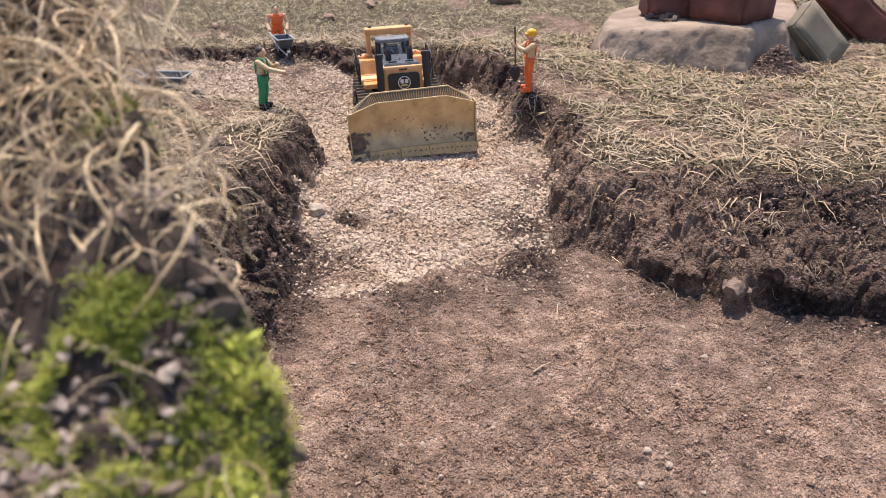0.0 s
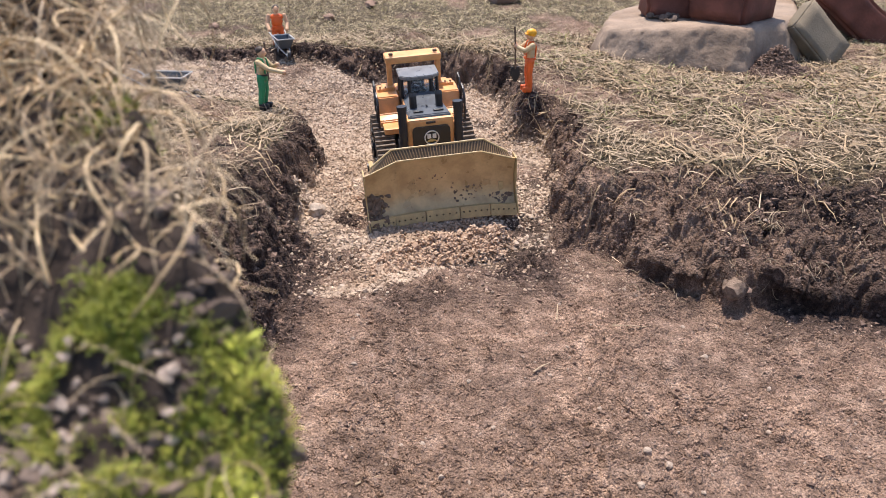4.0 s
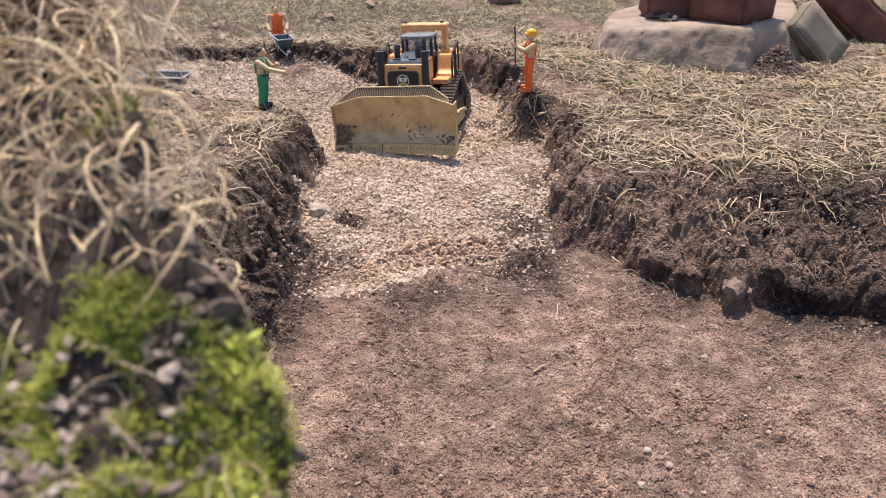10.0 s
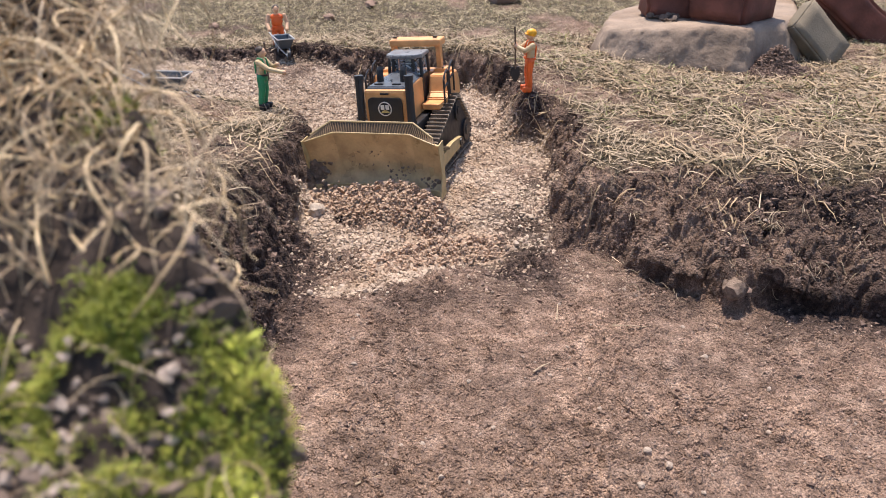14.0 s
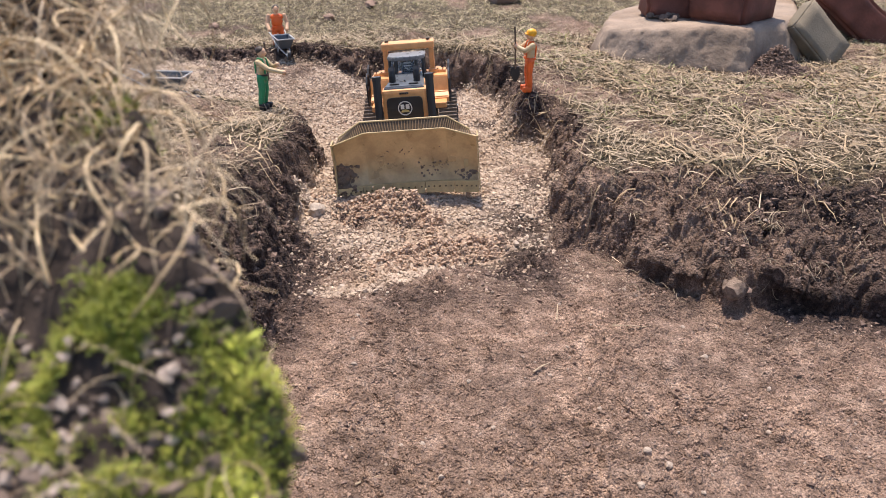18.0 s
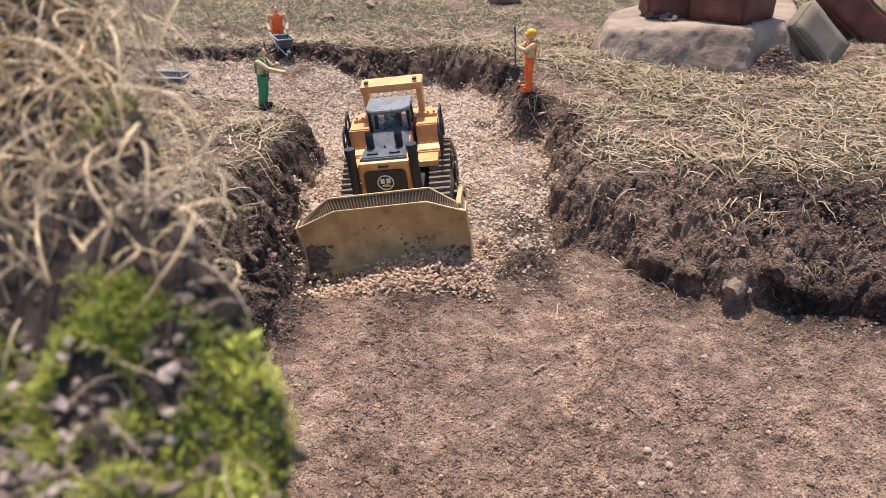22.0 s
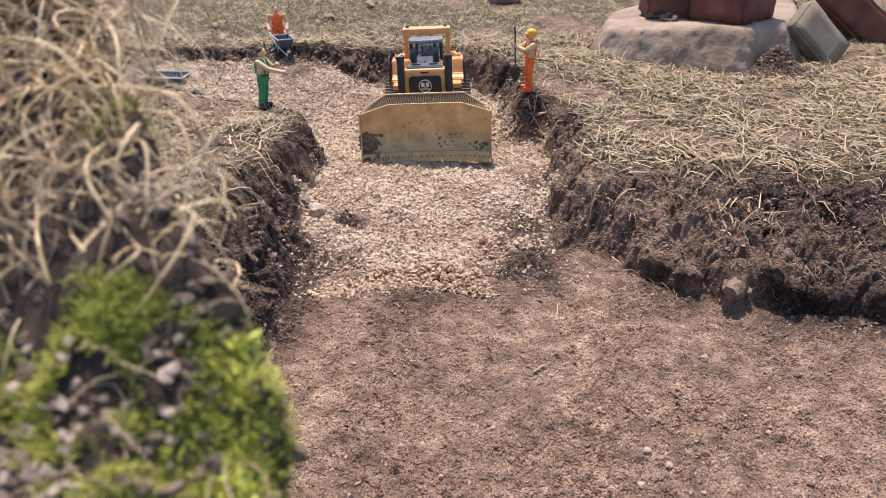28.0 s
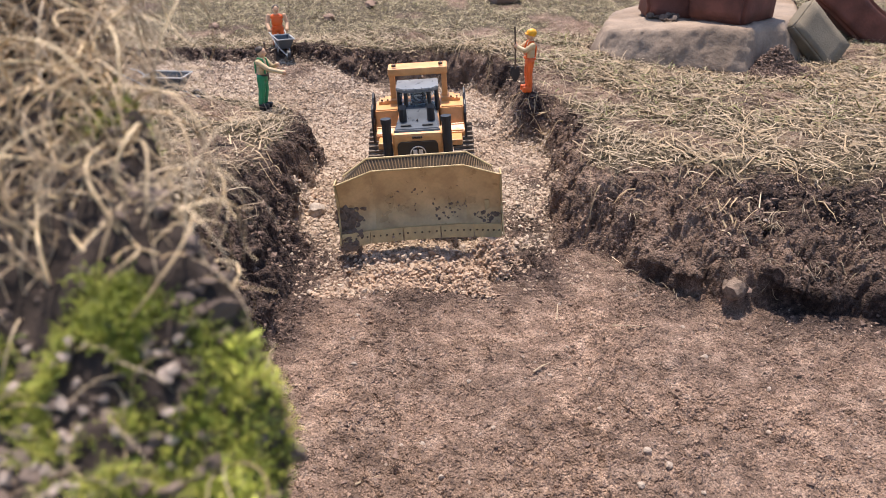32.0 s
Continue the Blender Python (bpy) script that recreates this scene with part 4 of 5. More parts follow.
def figure(name, label, legs, top, arms_mat, hat, left_arm, right_arm, m, strap=None, straps=True, bib=True):
    """A plastic figure 10.7 cm tall that faces along -y. Materials: legs, top, arms, skin, hair or helmet, boots, straps."""
    bm = bmesh.new()
    for sx in (-1, 1):
        limb(bm, [(sx * 0.0075, 0.0, 0.054), (sx * 0.008, -0.001, 0.032), (sx * 0.0085, 0.002, 0.010)], 0.0072, 0.0052, 0)
        box(bm, sx * 0.009, -0.003, 0.005, 0.009, 0.019, 0.010, 0.003, mat=5)
    ball(bm, 0, 0.0, 0.054, 0.0135, 0.0095, 0.011, 0)
    ball(bm, 0, 0.0, 0.070, 0.0135, 0.0090, 0.018, 1)
    ball(bm, 0, 0.001, 0.080, 0.0165, 0.0088, 0.0075, 1)
    rod(bm, [(0, 0, 0.0575), (0, 0, 0.0605)], 0.0130, 18, 5, flat=0.74)
    if straps:
        for sx in (-1, 1):
            rod(bm, [(sx * 0.008, -0.0088, 0.062), (sx * 0.0085, -0.0094, 0.074), (sx * 0.009, -0.0055, 0.0868), (sx * 0.009, 0.002, 0.0885),
                     (sx * 0.0085, 0.0085, 0.080), (sx * 0.007, 0.0088, 0.062)], 0.0016, 6, 6)
        if bib:
            box(bm, 0, -0.0085, 0.067, 0.017, 0.003, 0.013, 0.001, mat=6)
    for arm in (left_arm, right_arm):
        limb(bm, arm[:2], 0.0050, 0.0043, 2)
        limb(bm, arm[1:], 0.0043, 0.0034, 2 if arms_mat is not SKIN else 3)
        ball(bm, *arm[-1], 0.0044, 0.0044, 0.0044, 3)
    rod(bm, [(0, 0, 0.084), (0, -0.001, 0.092)], 0.0042, 10, 3)
    ball(bm, 0, -0.0015, 0.0975, 0.0068, 0.0078, 0.0088, 3, 3)
    ball(bm, 0, -0.0093, 0.0965, 0.0012, 0.0018, 0.0018, 3, 1)
    if hat == "helmet":
        ball(bm, 0, 0.0, 0.1015, 0.0088, 0.0100, 0.0075, 4, 3)
        box(bm, 0, -0.009, 0.1005, 0.013, 0.007, 0.0016, 0.0006, mat=4)
    else:
        ball(bm, 0, 0.001, 0.1005, 0.0074, 0.0084, 0.0070, 4, 3)
    me = bpy.data.meshes.new(name)
    bm.to_mesh(me)
    bm.free()
    for mt in (legs, top, arms_mat, SKIN, HELMET if hat == "helmet" else HAIR, BLACK if legs is not ORANGE else legs, strap or legs):
        me.materials.append(mt)
    ob = tagged(new(name, me), label, "toy figure", "toy workers")
    ob.matrix_world = m
    return ob


def ground_at(x, y):
    return float(ground_zones(np.array([x]), np.array([y]))[0][0])


def stand(x, y, turn=0, tip=0, roll=0, lift=0.0):
    return pose(x, y, ground_at(x, y) + lift, tip, roll, turn)


figure("toy_figure", "green-overalled toy worker pointing an arm, standing on dry grass", GREEN, SHIRT, SHIRT, "hair",
               [(0.018, 0, 0.083), (0.022, -0.012, 0.070), (0.014, -0.024, 0.076)], [(-0.0165, 0, 0.082), (-0.0175, -0.020, 0.071), (-0.012, -0.046, 0.066)],
               stand(-0.322, 1.250, 80, 0, 6) @ Matrix.Diagonal((0.92, 1, 1, 1)), GREEN, bib=False)
figure("toy_figure", "toy worker in orange vest and trousers behind a wheelbarrow", ORANGE, ORANGE, SKIN, "hair",
               [(0.018, 0, 0.083), (0.023, -0.004, 0.066), (0.020, -0.020, 0.054)], [(-0.018, 0, 0.083), (-0.023, -0.004, 0.066), (-0.020, -0.020, 0.054)],
               stand(-0.408, 1.80, 16, 0, 0, -0.018) @ Matrix.Scale(1.04, 4), PALE, straps=False)
figure("toy_figure", "toy worker in orange trousers and yellow helmet holding a stick", ORANGE, SHIRT, SHIRT, "helmet",
               [(0.018, 0, 0.083), (0.017, -0.014, 0.074), (0.006, -0.028, 0.080)], [(-0.018, 0, 0.083), (-0.017, -0.016, 0.074), (-0.004, -0.028, 0.082)],
               stand(0.163, 1.352, -84, 0, 0) @ pose(0, 0, 0, -1, 0, 0) @ Matrix.Diagonal((0.92, 1.0, 1.08, 1)), ORANGE, bib=False)


def wheelbarrow(label, m):
    barrow = tagged(new("wheelbarrow"), label, "toy wheelbarrow", "toy wheelbarrows")
    bm = bmesh.new()
    lo = [bm.verts.new(p) for p in ((-0.011, -0.020, 0.020), (0.011, -0.020, 0.020), (0.011, 0.016, 0.020), (-0.011, 0.016, 0.020))]
    hi = [bm.verts.new(p) for p in ((-0.019, -0.034, 0.043), (0.019, -0.034, 0.043), (0.019, 0.024, 0.043), (-0.019, 0.024, 0.043))]
    inn = [bm.verts.new(v.co * 0.93 + Vector((0, -0.0003, 0.003))) for v in hi]
    bed = [bm.verts.new(v.co * 0.9 + Vector((0, 0, 0.0035))) for v in lo]
    bm.faces.new(lo[::-1]), bm.faces.new(bed)
    for i in range(4):
        j = (i + 1) % 4
        bm.faces.new((lo[i], lo[j], hi[j], hi[i])), bm.faces.new((hi[i], hi[j], inn[j], inn[i])), bm.faces.new((inn[i], inn[j], bed[j], bed[i]))
    bmesh.ops.recalc_face_normals(bm, faces=bm.faces[:])
    tray = part("tray", bm, STEEL, barrow, "grey-blue tray with a pale rim")
    bm = bmesh.new()
    rod(bm, [hi_p for hi_p in ((-0.0193, -0.0343, 0.0436), (0.0193, -0.0343, 0.0436), (0.0193, 0.0243, 0.0436), (-0.0193, 0.0243, 0.0436), (-0.0193, -0.0343, 0.0436))], 0.0012, 6)
    part("rim", bm, PALE, tray)
    for sx in (-1, 1):
        bm = bmesh.new()
        rod(bm, [(sx * 0.004, -0.046, 0.011), (sx * 0.010, -0.015, 0.018), (sx * 0.014, 0.020, 0.026), (sx * 0.018, 0.052, 0.044), (sx * 0.018, 0.062, 0.046)], 0.0014, 7)
        part("handle", bm, PALE, barrow)
        bm = bmesh.new()
        rod(bm, [(sx * 0.011, 0.006, 0.021), (sx * 0.013, 0.010, 0.002), (sx * 0.012, 0.018, 0.002), (sx * 0.014, 0.022, 0.026)], 0.0013, 6)
        part("leg", bm, PALE, barrow)
    bm = bmesh.new()
    rod(bm, [(-0.003, -0.046, 0.011), (0.003, -0.046, 0.011)], 0.0108, 20)
    wheel = part("wheel", bm, BLACK, barrow, "small black wheel")
    bm = bmesh.new()
    rod(bm, [(-0.0036, -0.046, 0.011), (0.0036, -0.046, 0.011)], 0.0055, 14)
    part("rim", bm, PALE, wheel)
    barrow.matrix_world = m
    return barrow


wheelbarrow("dark grey-blue toy wheelbarrow with pale rim at the pit's far lip", stand(-0.388, 1.755, 24, 0, 0, 0.004) @ Matrix.Scale(1.05, 4))
wheelbarrow("toy wheelbarrow with pale frame standing on soil and gravel", stand(-0.578, 1.47, 84, 0, 0, 0.006) @ Matrix.Scale(1.4, 4))

shovel = tagged(new("toy_shovel"), "brown-handled toy shovel with dark blade held upright by a toy worker", "toy shovel")
bm = bmesh.new()
rod(bm, [(0, 0, 0.0), (0.001, 0, 0.04), (0.0, 0, 0.078)], 0.0017, 8)
part("handle", bm, POLE, shovel)
bm = bmesh.new()
prism(bm, [(-0.008, 0.004), (-0.0085, -0.012), (-0.004, -0.022), (0.0, -0.025), (0.004, -0.022), (0.0085, -0.012), (0.008, 0.004)], -0.0012, 0.0012, "y")
part("scoop", bm, BLACK, shovel, "small dark scoop")
shovel.matrix_world = pose(0.137, 1.350, ground_at(0.172, 1.352) + 0.040, 0, -3, 0)
bm = bmesh.new()
rod(bm, [(0, 0, 0.0), (0, 0, 0.068)], 0.0018, 8)
stick2 = tagged(part("stick", bm, POLE), "short dark tool handle held by a toy worker", "stick")
stick2.matrix_world = pose(-0.318, 1.285, ground_at(-0.318, 1.285) + 0.045, 0, 0, 0)


# ---- the footing at the field's edge ----
def rubble(name, label, category, mat, size, m, chip=0.012, seed=1, cuts=5, bevel=0.008):
    """A cast or hewn block with worn, chipped edges."""
    bm = bmesh.new()
    vs = bmesh.ops.create_cube(bm, size=1.0)["verts"]
    for v in vs:
        v.co = Vector((v.co.x * size[0], v.co.y * size[1], v.co.z * size[2]))
    bmesh.ops.bevel(bm, geom=bm.edges[:], offset=bevel, segments=2, affect="EDGES")
    bmesh.ops.subdivide_edges(bm, edges=bm.edges[:], cuts=cuts, use_grid_fill=True)
    for v in bm.verts:
        p = v.co * 14 + Vector((seed * 7.3, seed, 0))
        v.co += Vector((noise.noise(p), noise.noise(p + Vector((9, 0, 0))), noise.noise(p + Vector((0, 9, 0))))) * chip
        v.co += v.co.normalized() * noise.noise(p * 4) * chip * 0.35
    ob = tagged(part(name, bm, mat), label, category)
    for p in ob.data.polygons:
        p.use_smooth = True
    ob.matrix_world = m
    return ob


bm = bmesh.new()
plan = [(0.345, 1.70), (0.350, 1.64), (0.385, 1.60), (0.44, 1.575), (0.50, 1.545), (0.56, 1.525), (0.605, 1.500), (0.645, 1.498), (0.70, 1.545), (0.765, 1.575), (0.86, 1.68), (0.95, 1.95), (0.55, 2.0), (0.40, 1.86)]
prism(bm, plan, -0.05, 0.062, "z")
for v in bm.verts:
    if v.co.z > 0:
        v.co.z += 0.020 * min(1.0, max(0.0, (v.co.x - 0.36) / 0.2))
bmesh.ops.bevel(bm, geom=bm.edges[:], offset=0.005, segments=1, affect="EDGES")
bmesh.ops.triangulate(bm, faces=bm.faces[:])
for _ in range(4):
    bmesh.ops.subdivide_edges(bm, edges=[e for e in bm.edges if e.calc_length() > 0.012], cuts=1)
    bmesh.ops.triangulate(bm, faces=bm.faces[:])
for v in bm.verts:
    v.co -= Vector((v.co.x - 0.66, v.co.y - 1.80, 0)).normalized() * max(0.0, v.co.z) * 0.46
    p = v.co * 16
    k = 0.0055 if v.co.z > -0.03 else 0.0
    v.co += Vector((noise.noise(p), noise.noise(p + Vector((7, 0, 0))), noise.noise(p + Vector((0, 7, 0))) * 0.6)) * k
    p = v.co * 55
    v.co += Vector((noise.noise(p), noise.noise(p + Vector((3, 0, 0))), noise.noise(p + Vector((0, 3, 0))))) * k * 0.6
    p = v.co * 140
    v.co += Vector((noise.noise(p), noise.noise(p + Vector((3, 0, 0))), noise.noise(p + Vector((0, 3, 0))))) * k * 0.25
footing = tagged(smooth(part("concrete_footing", bm, CONCRETE)), "rough grey-brown concrete footing with broken edges in the grass", "footing")
n = 1300
cx, cy = RNG.uniform(0.46, 0.66, n), RNG.uniform(1.66, 1.72, n)
keep = lumps(cx, cy, 0.05, 61) > 0.1
cx, cy = cx[keep], cy[keep]
v, f = stones(cx, cy, RNG.gamma(1.5, 0.0011, len(cx)) + 0.0008, 0.3, lift=np.full(len(cx), 0.078))
stuff("dirt_on_footing", v, f, CLOD, "dry soil crumbs lying on the concrete footing", "soil")
n = 6000
cx, cy = RNG.normal(0.712, 0.034, n), RNG.normal(1.512, 0.022, n)
v, f = stones(cx, cy, RNG.gamma(1.3, 0.0006, n) + 0.0006, 0.3, 0.55, plain=True, lift=0.052 * np.exp(-((cx - 0.712) / 0.04) ** 2 - ((cy - 1.525) / 0.03) ** 2) * RNG.uniform(0.15, 1, n) ** 0.5)
stuff("earth_pile", v, f, LUMP, "small dark earth pile against the concrete footing", "soil")
rubble("red_brick_block", "worn red-brown brick block standing on concrete footing", "brick", BRICK, (0.115, 0.09, 0.16), pose(0.532, 1.762, 0.150, 0, 0, -3), 0.010, 2)
rubble("red_brick_block", "dark red brick block standing on concrete footing", "brick", BRICK, (0.14, 0.14, 0.17), pose(0.657, 1.682, 0.160, 0, 0, -50), 0.004, 3)
rubble("red_brick_block", "red-brown brick block leaning beside the footing", "brick", BRICK, (0.36, 0.16, 0.085), pose(1.06, 1.90, 0.050, 0, 38, -8), 0.004, 4)
rubble("grey_slab", "pale grey concrete slab leaning on the footing", "slab", BLOCK, (0.142, 0.036, 0.086), pose(0.842, 1.635, 0.046, -33, 43, -6), 0.003, 5, 4, 0.003)


# ---- stones, clods and roots that stand out ----
def pebble(label, mat, x, y, size, seed, flat=0.75, category="stone", name="pebble"):
    bm = bmesh.new()
    ball(bm, 0, 0, 0, size, size * 0.85, size * flat, 0, 2, 0.2, seed)
    ob = tagged(part(name, bm, mat), label, category, "loose stones")
    ob.matrix_world = pose(x, y, ground_at(x, y) + size * flat * 0.55, 0, 0, seed * 47)
    return ob


for i, (x, y, s) in enumerate(((-0.199, 1.01, 0.014), (-0.178, 0.808, 0.0052), (-0.14, 0.505, 0.004), (0.195, 0.506, 0.0042), (0.212, 0.492, 0.004),
                               (0.178, 0.463, 0.004), (-0.14, 0.845, 0.007), (0.352, 0.605, 0.0035), (0.16, 0.615, 0.003), (0.028, 0.61, 0.003),
                               (-0.02, 0.52, 0.003), (0.30, 0.66, 0.004), (0.03, 0.93, 0.006), (-0.09, 1.0, 0.005), (0.11, 0.94, 0.005), (0.05, 0.54, 0.0028),
                               (0.366, 0.764, 0.017))):
    if i == 16:
        pebble("brown soil-covered stone at the foot of the slope", MUD, x, y, s, i, 0.8)
    else:
        pebble("pale angular stone lying on earth", STONE, x, y, s, i + 1)


for x, y, s, i in ((0.20, 2.42, 0.055, 31), (-0.33, 2.13, 0.020, 32), (-0.225, 2.30, 0.022, 33), (-0.62, 1.98, 0.016, 34)):
    pebble("dark earth clod lying on the dry field", CRUMB, x, y, s, i, 0.55, "clod", "earth_clod")


def root(label, pts, r, mat=ROOT, name="root", category="root"):
    bm = bmesh.new()
    p3 = []
    for i, (x, y, h) in enumerate(pts):
        p3.append(Vector((x, y, ground_at(x, y) + h)))
    rod(bm, p3, r, 6, 0, r * 0.4)
    return tagged(part(name, bm, mat), label, category, "roots and straws")


ROOTS = [(0.24, 0.86), (0.30, 0.80), (0.36, 0.775), (0.41, 0.80), (0.47, 0.77), (0.52, 0.79), (0.27, 0.84), (0.33, 0.86), (0.45, 0.85), (0.55, 0.83), (-0.27, 0.93), (-0.24, 0.97), (-0.31, 0.95)]
rnd = random.Random(12)
for x, y in ROOTS:
    a, n = rnd.uniform(0, 6.28), rnd.randint(7, 11)
    pts = []
    for k in range(n):
        pts.append((x, y, 0.004 + 0.006 * math.sin(k * 0.6) ** 2))
        a += rnd.uniform(-0.5, 0.5)
        x, y = x + 0.005 * math.cos(a), y + 0.004 * math.sin(a)
    root("thin pale root sticking out of the dug earth", pts, 0.0008)
for k in range(70):
    x, y = (rnd.uniform(0.20, 0.85), rnd.uniform(0.78, 0.96)) if k < 54 else (rnd.uniform(-0.36, -0.23), rnd.uniform(0.86, 1.02))
    a, n, r = rnd.uniform(0, 6.28), rnd.randint(5, 12), rnd.uniform(0.0003, 0.0008)
    pts, lift = [], rnd.uniform(0.004, 0.010)
    for j in range(n):
        pts.append((x, y, lift + 0.006 * math.sin(j * 0.7 + k) ** 2))
        a += rnd.uniform(-0.6, 0.6)
        x, y = x + 0.0045 * math.cos(a), y + 0.0045 * math.sin(a)
    root("fine root fibre hanging out of the dug bank", pts, r)
root("long pale curved root hanging from the dug bank", [(-0.262, 0.972, 0.008), (-0.268, 0.958, 0.012), (-0.280, 0.948, 0.010), (-0.290, 0.942, 0.006), (-0.294, 0.930, 0.004)], 0.0016)
for x, y, a, n in ((0.205, 0.715, 0.05, 5), (0.10, 0.63, 0.6, 3), (-0.08, 0.47, 0.5, 3), (0.14, 0.73, 1.4, 4)):
    root("dry straw lying on bare soil", [(x + 0.012 * k * math.cos(a), y + 0.012 * k * math.sin(a), 0.004) for k in range(n)], 0.0011, STRAW, "straw", "straw")
for k in range(16):
    x, y = rnd.uniform(0.13, 0.23), rnd.uniform(1.26, 1.37)
    a, n = rnd.uniform(2.4, 5.2), rnd.randint(5, 9)
    pts = []
    for j in range(n):
        pts.append((x, y, 0.004 + 0.012 * math.sin(math.pi * j / n)))
        a += rnd.uniform(-0.35, 0.35)
        x, y = x + 0.007 * math.cos(a), y + 0.007 * math.sin(a)
    root("pale dry stem trailing over the dark dug edge", pts, rnd.uniform(0.0007, 0.0013), PALE_STRAW, "straw", "straw")
# grass tufts on the bare slope
for x, y, n in ((0.44, 0.865, 22), (0.265, 0.905, 14), (0.50, 0.90, 9)):
    bm = bmesh.new()
    z = ground_at(x, y)
    for k in range(n):
        a, l = rnd.uniform(0, 6.28), rnd.uniform(0.012, 0.034)
        rod(bm, [(x + rnd.uniform(-.006, .006), y, z - 0.001), (x + l * 0.4 * math.cos(a), y + l * 0.4 * math.sin(a), z + l * 0.5),
                 (x + l * 0.9 * math.cos(a), y + l * 0.9 * math.sin(a), z + l * rnd.uniform(0.1, 0.7))], 0.0009, 4, 0, 0.0003)
    tagged(part("grass_tuft", bm, STRAW), "dry grass tuft growing from the dug slope", "grass tuft", "grass tufts")


# ---- the mossy mound close by ----
NEAR = Matrix.Translation(EYE) @ Matrix.Scale(0.7, 4) @ Matrix.Translation(-Vector(EYE))
RIM_Y, RIM_X = [0.0, 0.12, 0.22, 0.26, 0.30, 0.36, 0.44, 0.50, 0.62], [-0.045, -0.050, -0.058, -0.056, -0.088, -0.134, -0.174, -0.222, -0.29]


def mound_top(x, y):
    edge = np.interp(y, RIM_Y, RIM_X) + 0.010 * lumps(x, y, 0.05, 31)
    top = 0.135 + 0.62 * (np.clip(y, 0.12, 0.62) - 0.2) + 0.014 * lumps(x, y, 0.07, 32) + 0.009 * lumps(x, y, 0.025, 33) + 0.004 * lumps(x, y, 0.01, 34)
    body = step(0.045, -0.025, x - edge) * step(0.74, 0.62, y) * step(-0.01, 0.10, y) * step(-0.80, -0.55, x)
    return -0.36 + (top + 0.36) * body


def under(y, z):
    """How far the mound's flank lies back under its top."""
    return 0.075 * np.clip((0.10 + 0.55 * (np.clip(y, 0.12, 0.6) - 0.2) - z) / 0.235, 0, 2.1)


def near_stuff(name, v, f, mat, label, category):
    stuff(name, v, f, mat, label, category).matrix_world = NEAR


def strands(x, y, z, length, radius, turn, rise, rng, k=14):
    """Many bent straws as thin three-sided strands that come to rest on the mound."""
    n = len(x)
    a = rng.uniform(0, 6.283, n)
    e = rise.copy()
    px, py, pz = x.copy(), y.copy(), z.copy()
    line = []
    for i in range(k):
        line.append(np.stack([px, py, pz], -1))
        px, py, pz = (px + np.cos(a) * np.cos(e) * length / k, py + np.sin(a) * np.cos(e) * length / k, pz + np.sin(e) * length / k)
        a = a + turn + rng.normal(0, 0.05, n)
        e = e - rng.uniform(0.02, 0.34, n)
        inside = px < np.interp(py, RIM_Y, RIM_X) - 0.004
        pz = np.where(inside, np.maximum(pz, mound_top(px, py) + 0.001), pz)
    line = np.stack(line, 1)
    d = np.gradient(line, axis=1)
    d /= np.linalg.norm(d, axis=2, keepdims=True) + 1e-12
    side = np.cross(d, np.array([0.2, 0.1, 1.0]))
    side /= np.linalg.norm(side, axis=2, keepdims=True) + 1e-12
    up = np.cross(side, d)
    r = radius[:, None, None] * np.linspace(1, 0.45, k)[None, :, None]
    v = np.stack([line + (side * math.cos(q) + up * math.sin(q) * 0.6) * r for q in (0.0, 2.1, 4.2)], 2)
    q = np.array([[3 * i + j, 3 * i + (j + 1) % 3, 3 * i + 3 + (j + 1) % 3, 3 * i + 3 + j] for i in range(k - 1) for j in range(3)])
    return v, q


